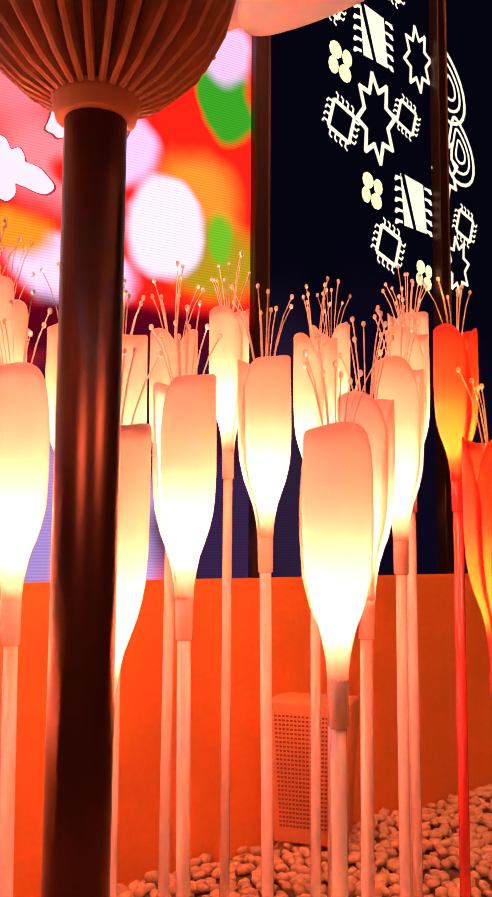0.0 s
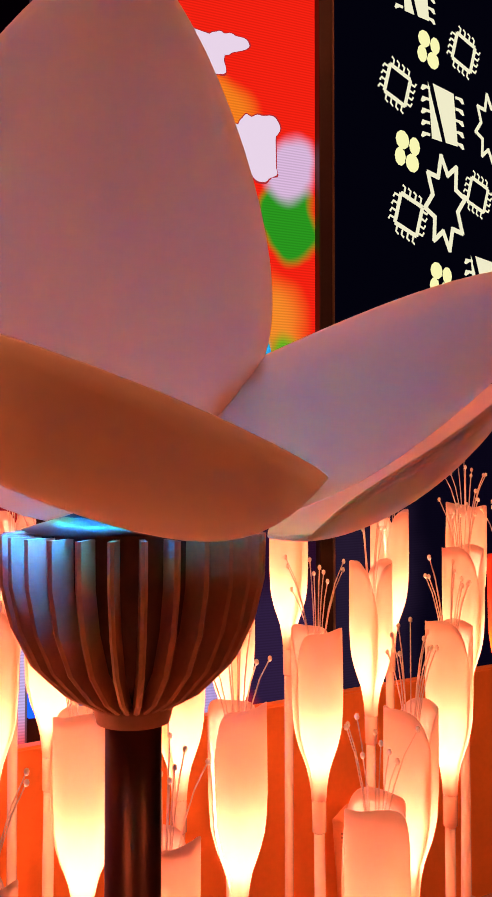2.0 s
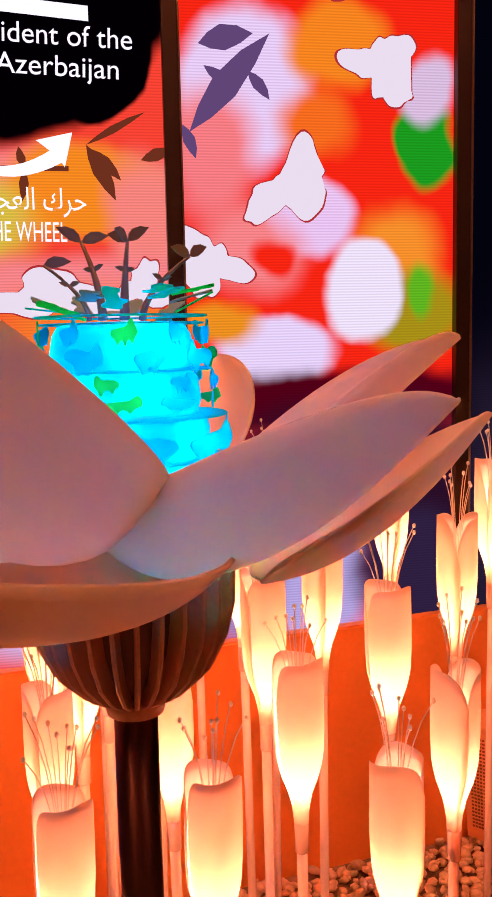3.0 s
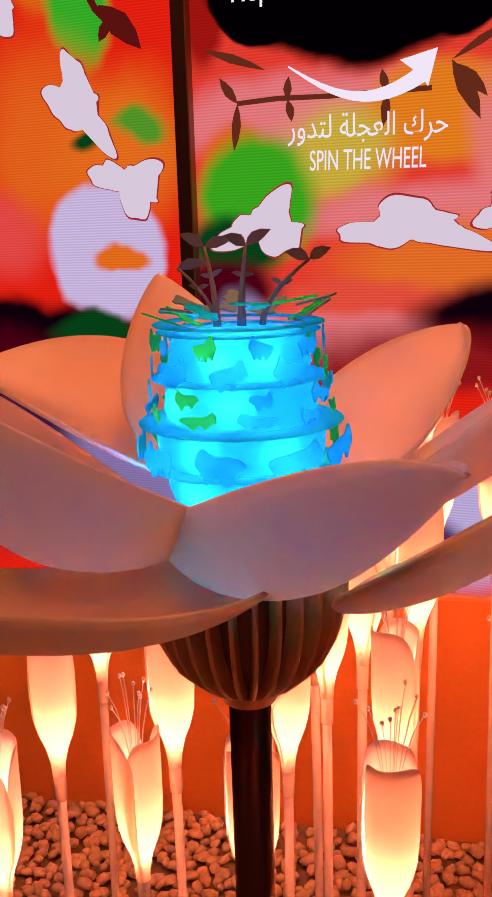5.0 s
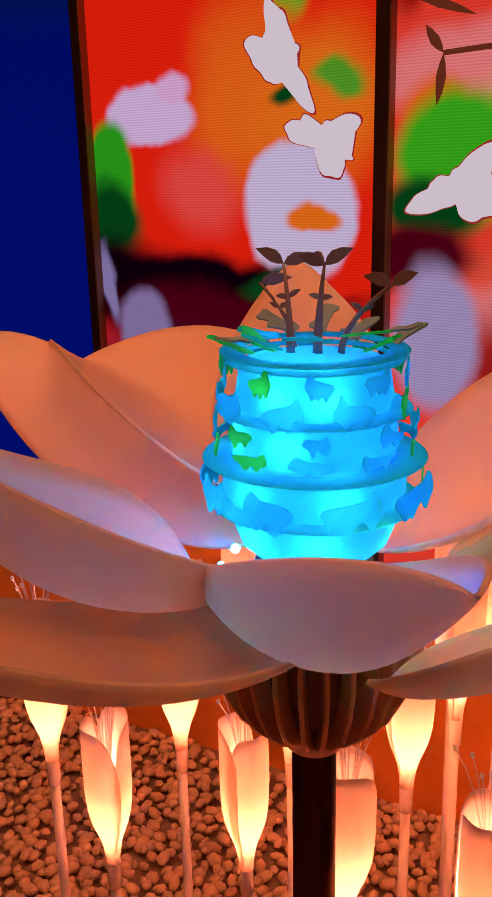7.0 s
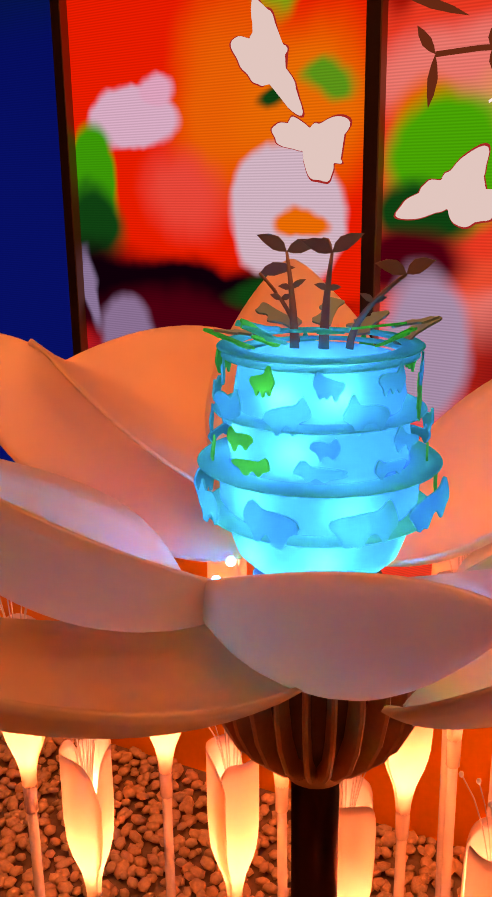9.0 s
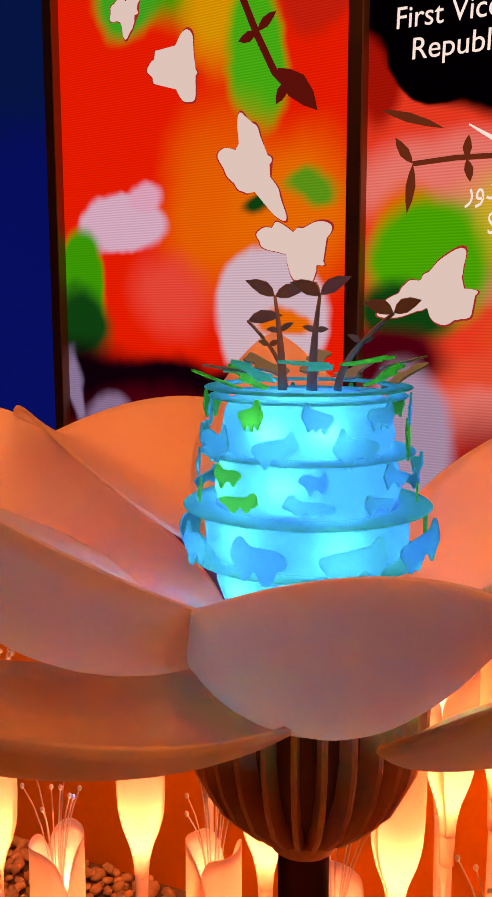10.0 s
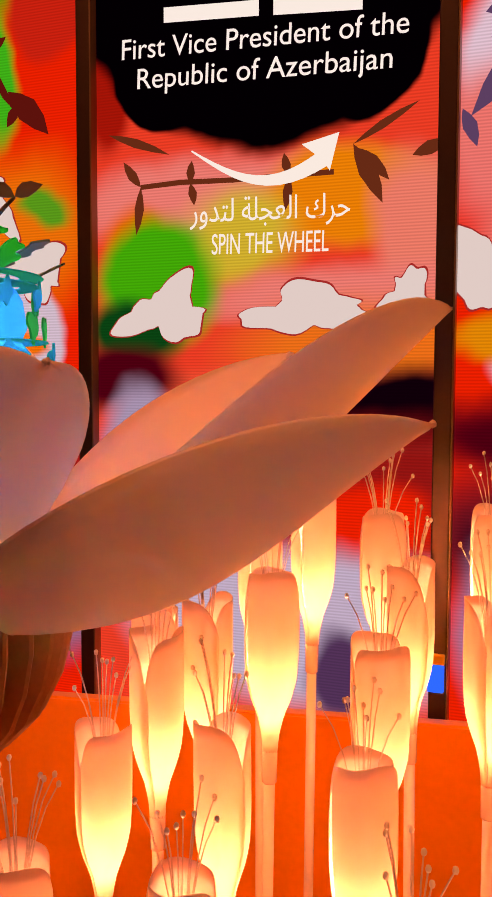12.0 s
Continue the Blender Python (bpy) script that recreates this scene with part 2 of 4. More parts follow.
# ---- lit screens ----
def screen_material(name, ground_colour, blobs, strength=1.0, warp=0.10, wscale=3.0):
    """A lit picture of soft overlapping patches: (x, z, width, height, colour, softness)."""
    m = bpy.data.materials.new(name)
    m.use_nodes = True
    nt = m.node_tree
    nt.nodes.remove(nt.nodes["Principled BSDF"])
    tc = nt.nodes.new("ShaderNodeTexCoord")
    ns = nt.nodes.new("ShaderNodeTexNoise")
    ns.inputs["Scale"].default_value = wscale
    ns.inputs["Detail"].default_value = 3.5
    nt.links.new(tc.outputs["Object"], ns.inputs["Vector"])
    sub = nt.nodes.new("ShaderNodeVectorMath")
    sub.operation = "SUBTRACT"
    sub.inputs[1].default_value = (0.5, 0.5, 0.5)
    nt.links.new(ns.outputs["Color"], sub.inputs[0])
    mad = nt.nodes.new("ShaderNodeVectorMath")
    mad.operation = "MULTIPLY_ADD"
    mad.inputs[1].default_value = (warp * 2, 0, warp * 2)
    nt.links.new(sub.outputs[0], mad.inputs[0])
    nt.links.new(tc.outputs["Object"], mad.inputs[2])
    last = None
    for x, z, w, h, col, soft in blobs:
        d = nt.nodes.new("ShaderNodeVectorMath")
        d.operation = "SUBTRACT"
        d.inputs[1].default_value = (x, 0, z)
        nt.links.new(mad.outputs[0], d.inputs[0])
        s = nt.nodes.new("ShaderNodeVectorMath")
        s.operation = "MULTIPLY"
        s.inputs[1].default_value = (1 / w, 0, 1 / h)
        nt.links.new(d.outputs[0], s.inputs[0])
        ln = nt.nodes.new("ShaderNodeVectorMath")
        ln.operation = "LENGTH"
        nt.links.new(s.outputs[0], ln.inputs[0])
        mr = nt.nodes.new("ShaderNodeMapRange")
        mr.interpolation_type = "SMOOTHSTEP"
        mr.inputs["From Min"].default_value, mr.inputs["From Max"].default_value = 1 + 0.7 * soft, max(1 - 0.7 * soft, 0)
        nt.links.new(ln.outputs["Value"], mr.inputs["Value"])
        mx = nt.nodes.new("ShaderNodeMix")
        mx.data_type = "RGBA"
        mx.inputs[7].default_value = (*col, 1)
        nt.links.new(mr.outputs[0], mx.inputs[0])
        if last is None:
            mx.inputs[6].default_value = (*ground_colour, 1)
        else:
            nt.links.new(last, mx.inputs[6])
        last = mx.outputs[2]
    # fine rows of diodes
    sep = nt.nodes.new("ShaderNodeSeparateXYZ")
    nt.links.new(tc.outputs["Object"], sep.inputs[0])
    wz = nt.nodes.new("ShaderNodeMath")
    wz.operation = "MULTIPLY"
    wz.inputs[1].default_value = 2 * math.pi / 0.008
    nt.links.new(sep.outputs["Z"], wz.inputs[0])
    sn = nt.nodes.new("ShaderNodeMath")
    sn.operation = "SINE"
    nt.links.new(wz.outputs[0], sn.inputs[0])
    rows = nt.nodes.new("ShaderNodeMapRange")
    rows.inputs["From Min"].default_value = -1
    rows.inputs["To Min"].default_value, rows.inputs["To Max"].default_value = strength * 0.66, strength * 0.86
    nt.links.new(sn.outputs[0], rows.inputs["Value"])
    e = nt.nodes.new("ShaderNodeEmission")
    nt.links.new(last, e.inputs[0])
    nt.links.new(rows.outputs[0], e.inputs[1])
    nt.links.new(e.outputs[0], nt.nodes["Material Output"].inputs["Surface"])
    return m


RED, ORG, YEL = (1.0, 0.02, 0.004), (1.0, 0.16, 0.01), (0.85, 0.40, 0.01)
PNK, LIL, WHT = (1.0, 0.25, 0.24), (0.72, 0.48, 0.88), (0.95, 0.90, 0.95)
GRN, DGR, BLK, PUR = (0.02, 0.42, 0.01), (0.0, 0.07, 0.01), (0.006, 0.0, 0.004), (0.30, 0.22, 0.46)
MAR = (0.09, 0.0, 0.008)

A_BLOBS = [
    (-1.30, 2.75, 0.34, 0.20, GRN, 0.5), (-1.60, 2.68, 0.16, 0.14, (0.02, 0.5, 0.03), 0.4), (-1.28, 2.62, 0.10, 0.22, YEL, 0.6), (-1.13, 2.42, 0.12, 0.20, (0.03, 0.55, 0.02), 0.3),
    (-0.90, 2.62, 0.13, 0.16, (0.70, 0.02, 0.01), 0.3), (-1.27, 2.00, 0.20, 0.26, ORG, 0.7), (-1.00, 1.95, 0.22, 0.22, (1.0, 0.20, 0.01), 0.7),
    (-1.45, 1.72, 0.14, 0.12, (1.0, 0.09, 0.07), 0.8), (-0.93, 2.02, 0.08, 0.05, (0.10, 0.40, 0.02), 0.6), (-1.12, 1.98, 0.05, 0.03, DGR, 0.7),
    (-1.65, 1.95, 0.19, 0.105, (0.80, 0.56, 0.86), 0.18), (-1.57, 2.04, 0.07, 0.05, (0.86, 0.50, 0.80), 0.4),
    (-1.85, 1.78, 0.115, 0.17, GRN, 0.25), (-1.86, 1.62, 0.12, 0.13, DGR, 0.5),
    (-1.40, 1.42, 0.55, 0.10, BLK, 0.5), (-1.85, 1.40, 0.30, 0.16, BLK, 0.5), (-1.35, 1.28, 0.55, 0.13, MAR, 0.6), (-1.5, 0.95, 0.8, 0.28, (0.05, 0.01, 0.05), 0.5),
    (-1.07, 1.66, 0.205, 0.19, (0.74, 0.62, 0.86), 0.14), (-1.02, 1.64, 0.085, 0.035, (1.0, 0.20, 0.01), 0.4), (-0.88, 1.48, 0.10, 0.05, RED, 0.7),
    (-1.14, 1.43, 0.14, 0.05, DGR, 0.5), (-1.74, 1.24, 0.12, 0.13, PUR, 0.35), (-1.88, 1.40, 0.035, 0.13, (0.30, 0.24, 0.50), 0.5), (-1.0, 0.95, 0.30, 0.22, PUR, 0.4),
]
T_BLOBS = [
    (-0.30, 2.02, 0.62, 0.10, PNK, 0.5), (-0.03, 2.01, 0.23, 0.13, (1.0, 0.27, 0.01), 0.35), (-0.33, 1.93, 0.16, 0.12, (0.75, 0.55, 0.05), 0.6), (-0.62, 1.93, 0.10, 0.07, ORG, 0.6),
    (0.14, 1.90, 0.11, 0.20, (1.0, 0.25, 0.20), 0.5), (-0.05, 1.76, 0.40, 0.07, PNK, 0.6), (0.0, 1.62, 0.32, 0.13, (1.0, 0.20, 0.02), 0.6), (-0.25, 1.48, 0.50, 0.08, (1.0, 0.10, 0.05), 0.6),
    (-0.20, 1.38, 0.40, 0.08, PNK, 0.5), (-0.56, 1.80, 0.17, 0.17, (0.04, 0.50, 0.01), 0.35), (-0.63, 1.66, 0.14, 0.09, DGR, 0.5), (-0.66, 1.53, 0.16, 0.08, MAR, 0.6),
    (0.13, 1.45, 0.22, 0.11, BLK, 0.5), (0.0, 1.25, 0.6, 0.16, (0.35, 0.01, 0.01), 0.6), (0.06, 1.18, 0.16, 0.09, RED, 0.5), (-0.62, 1.30, 0.13, 0.20, (0.45, 0.36, 0.62), 0.35),
    (-0.10, 0.88, 0.55, 0.22, (0.62, 0.52, 0.80), 0.35), (-0.04, 0.75, 0.09, 0.12, (0.10, 0.04, 0.14), 0.5), (-0.72, 2.32, 0.07, 0.16, (0.45, 0.01, 0.005), 0.4),
    (-0.27, 2.68, 0.56, 0.55, (0.001, 0.0, 0.001), 0.06), (-0.54, 2.38, 0.17, 0.18, (0.001, 0.0, 0.001), 0.06), (0.02, 2.38, 0.17, 0.19, (0.001, 0.0, 0.001), 0.06),
]
B_BLOBS = [
    (0.44, 2.30, 0.18, 0.24, (0.86, 0.66, 0.90), 0.25), (0.33, 2.10, 0.12, 0.18, (1.0, 0.22, 0.22), 0.6), (0.70, 2.42, 0.14, 0.12, (1.0, 0.25, 0.01), 0.4), (0.62, 2.20, 0.10, 0.10, ORG, 0.7),
    (0.97, 2.15, 0.09, 0.12, (0.01, 0.35, 0.01), 0.25), (0.98, 2.30, 0.08, 0.09, (0.75, 0.55, 0.72), 0.4), (0.62, 1.92, 0.12, 0.11, (0.88, 0.60, 0.86), 0.3), (0.44, 1.84, 0.13, 0.12, PNK, 0.7),
    (0.50, 1.82, 0.05, 0.05, RED, 0.5), (0.88, 1.78, 0.14, 0.18, (1.0, 0.30, 0.02), 0.5), (0.95, 1.64, 0.15, 0.11, (0.42, 0.30, 0.005), 0.5), (0.97, 1.70, 0.04, 0.07, (0.12, 0.50, 0.01), 0.5),
    (0.78, 1.72, 0.13, 0.14, (0.92, 0.82, 0.94), 0.2), (0.52, 1.55, 0.18, 0.10, (0.86, 0.70, 0.94), 0.25), (0.35, 1.62, 0.10, 0.06, (0.9, 0.3, 0.01), 0.6),
    (0.70, 1.40, 0.60, 0.09, MAR, 0.5), (0.75, 1.15, 0.55, 0.24, (0.025, 0.005, 0.02), 0.4), (0.62, 0.85, 0.17, 0.20, (0.50, 0.40, 0.72), 0.35), (0.95, 0.85, 0.20, 0.20, (0.03, 0.015, 0.05), 0.4),
    (0.40, 0.90, 0.14, 0.25, (0.34, 0.26, 0.52), 0.4),
]
N_BLOBS = [(0.6, 1.1, 0.8, 0.6, (0.003, 0.002, 0.008), 0.6), (0.2, 1.0, 0.2, 0.5, (0.02, 0.012, 0.03), 0.7), (0.25, 2.3, 0.15, 0.9, (0.001, 0.001, 0.004), 0.8)]
U_BLOBS = [(-2.0, 2.6, 0.7, 0.3, (0.0, 0.01, 0.10), 0.7), (-2.3, 1.2, 0.6, 0.9, (0.0, 0.006, 0.20), 0.7)]


def screen(x0, x1, material, label, m=None):
    s = thing("display_screen", label, "screen", "lit screens behind the bed")
    if m is not None:
        s.matrix_basis = m
    part("picture", box_bm(x0, x1, SCREEN_Y if m is None else 0.0, (SCREEN_Y if m is None else 0.0) + 0.01, 0.55, 3.3), material, s)
    y = (SCREEN_Y if m is None else 0.0) + 0.0105
    part("housing", box_bm(x0, x1, y, y + 0.06, 0.55, 3.3, 0.004), M_dark, s, "black screen housing")
    return s


W2 = 0.022
s_blue = screen(MX[0] + W2, MX[1] - W2, screen_material("picture_blue", (0.0, 0.005, 0.17), U_BLOBS, 1.0), "tall lit screen showing deep blue")
s_a = screen(MX[1] + W2, MX[2] - W2, screen_material("picture_poppies", RED, A_BLOBS, 1.0, 0.09), "tall lit screen with blurred red blossoms")
s_t = screen(MX[2] + W2, MX[3] - W2, screen_material("picture_text", (1.0, 0.06, 0.03), T_BLOBS, 1.0, 0.07), "tall lit screen with black caption and orange blossoms")
s_b = screen(MX[3] + W2, MX[4] - W2, screen_material("picture_blossoms", RED, B_BLOBS, 1.0, 0.08), "tall lit screen with blurred pink blossoms")
turn_black = Matrix.Translation((MX[4], SCREEN_Y, 0)) @ Matrix.Rotation(math.atan(0.22), 4, "Z")
s_n = screen(W2, 2.2, screen_material("picture_night", (0.001, 0.001, 0.004), N_BLOBS, 1.0), "tall lit screen with white ornaments on black", turn_black)


def mullion(m):
    s = thing("screen_post", "brown metal post between two lit screens", "post", "posts between the screens", m=m)
    part("post", box_bm(-0.022, 0.022, -0.030, 0.06, 0.52, 3.3, 0.003), M_post, s)
    # light on the post's edge, put into a strip of lighter metal
    part("lit_edge", box_bm(0.0225, 0.0275, -0.034, 0.0, 0.52, 3.3, 0.001), M_post_lit, s, "thin strip in the colour of the post's lit edge")
    return s


M_post = mat("post_metal", (0.055, 0.026, 0.018), 0.35, metal=0.6, bump=0.02, scale=150, vary=0.15)
M_post_lit = mat("post_lit_edge", (0.22, 0.11, 0.06), 0.35, metal=0.6)
for x in MX[:5]:
    mullion(Matrix.Translation((x, SCREEN_Y, 0)))
mullion(turn_black @ Matrix.Translation((0.90, -0.01, 0)))

# small glowing blue block with a yellow bar, added low on one post
L_block_blue = glow("block_blue", (0.005, 0.09, 1.0), 1.6)
M_block_bar = mat("block_bar", (0.70, 0.42, 0.03), 0.4)
glow_block = thing("blue_glow_block", "small glowing blue block with a yellow bar, added on the post", "lamp")
part("blue_face", box_bm(MX[3] - 0.022, MX[3] + 0.018, SCREEN_Y - 0.046, SCREEN_Y - 0.031, 0.755, 0.825, 0.003), L_block_blue, glow_block, "glowing blue face")
part("cap", box_bm(MX[3] - 0.024, MX[3] + 0.020, SCREEN_Y - 0.046, SCREEN_Y - 0.031, 0.826, 0.852, 0.003), M_block_bar, glow_block, "yellow bar")

# hall around
for nm, bx in (("wall_south", (-6, 6, -4.1, -4.0, -0.2, 4.6)), ("wall_west", (-6.1, -6, -4, 5, -0.2, 4.6)), ("wall_east", (6, 6.1, -4, 5, -0.2, 4.6)), ("wall_north", (-6, 6, 5, 5.1, -0.2, 4.6))):
    tagged(mesh_ob(nm, box_bm(*bx), M_dark), "plain dark hall wall", "wall", kind="structure")
tagged(mesh_ob("ceiling", box_bm(-6, 6, -4, 5, 4.6, 4.7), M_dark), "plain dark hall ceiling", "ceiling", kind="structure")


# ---- tulip lamps ----
SHADE_H = 0.306
SHADE_R = ((0.0, 0.012), (0.026, 0.0135), (0.061, 0.0205), (0.086, 0.0305), (0.121, 0.0390), (0.17, 0.0418), (0.23, 0.0420), (0.285, 0.0415), (0.33, 0.0425))


def shade_petal_bm(k, rnd):
    """One of two sheets that wrap round each other to a shade, with a rounded lobe at the lip."""
    zs, rs = [p[0] for p in SHADE_R], [p[1] for p in SHADE_R]
    a0 = math.pi * k + rnd.uniform(-0.2, 0.2)
    half = math.radians(97)
    tall = SHADE_H + rnd.uniform(-0.014, 0.004)
    lean = rnd.uniform(-0.08, 0.08)
    deep = rnd.uniform(0.065, 0.095)
    def fn(i, j):
        u, v = i * 2 - 1, j
        uu = u - lean
        lip = tall - deep * min(1.08, abs(uu)) ** 5.5 + 0.003 * math.sin(5 * u)
        z = v * lip
        r = float(np.interp(z, zs, rs)) + (0.0026 * u) * min(1, v * 2.0)
        a = a0 + u * half
        return (r * math.cos(a), r * math.sin(a), z - SHADE_H)
    return sheet_bm(fn, 26, 16, 0.0012)


def tulip_lamp(seed, label, shade_mat, bulb_mat, stem_mat, beads=True):
    """A tulip lamp with its lip at the origin; the stem reaches 1.4 m down."""
    rnd = random.Random(seed)
    s = thing("tulip_lamp", label, "lamp", "tulip lamps in the pebble bed")
    drop = Matrix.Translation((0, 0, -SHADE_H))
    for k in range(2):
        part("shade_petal", shade_petal_bm(k, rnd), shade_mat, s, "translucent shade petal", True)
    bm = lathe_bm([(0.010, -0.055), (0.0122, -0.053), (0.0128, -0.01), (0.0128, 0.003), (0.0105, 0.005)], 14)
    bm.transform(drop)
    part("collar", bm, stem_mat, s, "", True)
    bm = lathe_bm([(0.0096, -1.4), (0.0096, -0.0535)], 10)
    bm.transform(drop)
    part("stem", bm, stem_mat, s, "slender upright stem", True)
    bm = lathe_bm([(0.004, 0.045), (0.0105, 0.052), (0.0150, 0.075), (0.0155, 0.115), (0.0125, 0.145), (0.002, 0.158)], 12)
    bm.transform(drop)
    part("bulb", bm, bulb_mat, s, "glowing warm bulb", True)
    if beads:
        n = rnd.randint(8, 11)
        for k in range(n):
            a = 2 * math.pi * k / n + rnd.uniform(-0.4, 0.4)
            rr = rnd.uniform(0.008, 0.052)
            hh = rnd.uniform(0.070, 0.122)
            pts = []
            for q in range(7):
                v = q / 6
                bend = rr * v ** 2.4 + 0.006
                pts.append((bend * math.cos(a), bend * math.sin(a), -0.16 + (0.16 + hh) * v - 0.014 * v ** 7))
            bm = bmesh.new()
            tube_into(bm, pts, 0.0013, 0.0010, 4)
            fl = part("filament", bm, M_filament, s)
            bm = bmesh.new()
            ball_into(bm, pts[-1], 0.0035, 1.35, 7)
            part("bead", bm, M_bead, fl, "small pale bead tip", True)
    return s


TULIPS = [
    # x, y, lip height
    (0.395, 0.225, 0.964), (0.293, 0.441, 1.050), (0.501, 0.579, 1.135), (0.635, 0.952, 1.314), (0.706, 0.734, 1.218), (0.879, 0.933, 1.305),
    (0.550, 0.369, 1.047), (0.730, 0.516, 1.132), (0.891, 0.686, 1.243), (1.002, 0.818, 1.322), (-0.101, 0.255, 0.949), (0.077, 0.715, 1.224),
    (-0.024, 0.680, 1.177), (-0.035, 0.967, 1.275), (0.189, 1.042, 1.292), (0.421, 0.759, 1.201), (0.121, 0.264, 0.950), (-0.341, 0.312, 0.882),
    (-0.535, 0.172, 0.895), (0.074, 0.502, 1.048), (-0.132, 0.527, 1.014), (0.272, 0.638, 1.149), (0.271, 0.888, 1.220), (0.391, 1.114, 1.290),
    (-0.077, 0.599, 1.138), (-0.339, 0.453, 1.026), (-0.563, 0.398, 0.995), (-0.679, 0.170, 1.059), (-0.633, 0.699, 1.033), (0.062, 1.005, 1.323),
    (-0.144, 0.728, 1.145),
]
makers = [tulip_lamp(11 + k, "cream translucent tulip lamp, lit, on a tall stem", M_shade, L_bulb, M_stem) for k in range(4)]
faint = tulip_lamp(15, "cream translucent tulip lamp, faintly lit, on a tall stem", M_shade, L_bulb_dim, M_stem)
FAINT = (2, 6, 10, 14, 20)
placed = []
rnd = random.Random(5)
for k, (x, y, z) in enumerate(TULIPS):
    mk = faint if k in FAINT else makers[k % 4]
    m = Matrix.Translation((x, y, z)) @ Matrix.Rotation(rnd.uniform(0, 6.28), 4, "Z") @ Matrix.Rotation(rnd.uniform(-0.015, 0.015), 4, "X")
    if mk in placed:
        copy_thing(mk, m)
    else:
        mk.matrix_basis = m
        placed.append(mk)
red_lamp = tulip_lamp(31, "bright red tulip lamp on a red stem", M_shade_red, L_bulb_red, M_stem_red)
red_lamp.matrix_basis = Matrix.Translation((0.937, 0.601, 1.244))
copy_thing(red_lamp, Matrix.Translation((0.653, 0.218, 0.977)) @ Matrix.Rotation(2.0, 4, "Z"))


# ---- the great flower ----
H0 = 1.165  # top of the pole
flower = thing("giant_flower", "giant bronze flower with pale petals on a dark pole", "sculpture")
part("pole", lathe_bm([(0.0255, -0.02), (0.0255, H0)], 40), M_pole, flower, "dark glossy round pole", True)
part("collar", lathe_bm([(0.026, H0 - 0.004), (0.033, H0 - 0.002), (0.036, H0 + 0.010), (0.038, H0 + 0.016), (0.030, H0 + 0.018)], 40), M_rib, flower, "", True)
BP = [(0.034, 0.012), (0.060, 0.026), (0.089, 0.054), (0.107, 0.090), (0.116, 0.128), (0.117, 0.168)]
part("bowl", lathe_bm([(max(0.02, r - 0.026), H0 + z) for r, z in BP] + [(0.100, H0 + 0.172), (0.06, H0 + 0.184)], 48), M_bronze, flower, "dark bowl behind the ribs", True)


def rib_bm():
    bm = bmesh.new()
    zs = [p[1] for p in BP]
    rs = [p[0] for p in BP]
    rings = []
    for k in range(15):
        z = 0.012 + (0.168 - 0.012) * (k / 14) ** 1.25
        r = float(np.interp(z, zs, rs))
        w = 0.0026
        rings.append([bm.verts.new((r - 0.027, -w, H0 + z)), bm.verts.new((r + 0.001, -w, H0 + z)), bm.verts.new((r + 0.003, 0, H0 + z)), bm.verts.new((r + 0.001, w, H0 + z)), bm.verts.new((r - 0.027, w, H0 + z))])
    for a, b in zip(rings, rings[1:]):
        for k in range(5):
            bm.faces.new((a[k], a[(k + 1) % 5], b[(k + 1) % 5], b[k]))
    bm.faces.new(rings[0][::-1])
    bm.faces.new(rings[-1])
    return bm


first_rib = part("rib", rib_bm(), M_rib, flower)
for k in range(1, 28):
    ob = first_rib.copy()
    scene.collection.objects.link(ob)
    ob.matrix_basis = Matrix.Rotation(2 * math.pi * k / 28, 4, "Z")
part("hub", lathe_bm([(0.062, H0 + 0.180), (0.064, H0 + 0.19), (0.064, H0 + 0.222), (0.045, H0 + 0.226)], 40), M_bracket, flower, "black hub under the petals", True)


def petal_bm(foot, z0, length, rise, sag, skew, width, round_foot, point, cup, roll, lift, side):
    """A cupped leaf with a rounded foot by the hub that ends in a point."""
    peak = round_foot / (round_foot + point)
    slope = math.atan2(rise, length)
    cr, sr = math.cos(roll), math.sin(roll)
    def fn(u, v):
        s = v * 2 - 1
        half = 0.5 * width * (max(u, 1e-6) / peak) ** round_foot * (max(1 - u, 0.0) / (1 - peak)) ** point
        half = max(half, 0.0012)
        rim = cup * half * s * s
        x = foot + length * u - rim * math.sin(slope) * cr
        y = side + skew * length * u * u + s * half * cr - rim * sr
        z = z0 + rise * u - sag * 4 * u * (1 - u) + lift * u ** 4 + s * half * sr + rim * cr * math.cos(slope)
        return (x, y, z + 0.0015 * math.sin(7 * u + 3 * s))
    def spaced(u, v):
        # closer rows towards both ends, where the outline turns
        return fn(0.5 - 0.5 * math.cos(math.pi * u), v)
    return sheet_bm(spaced, 32, 16, 0.0045)


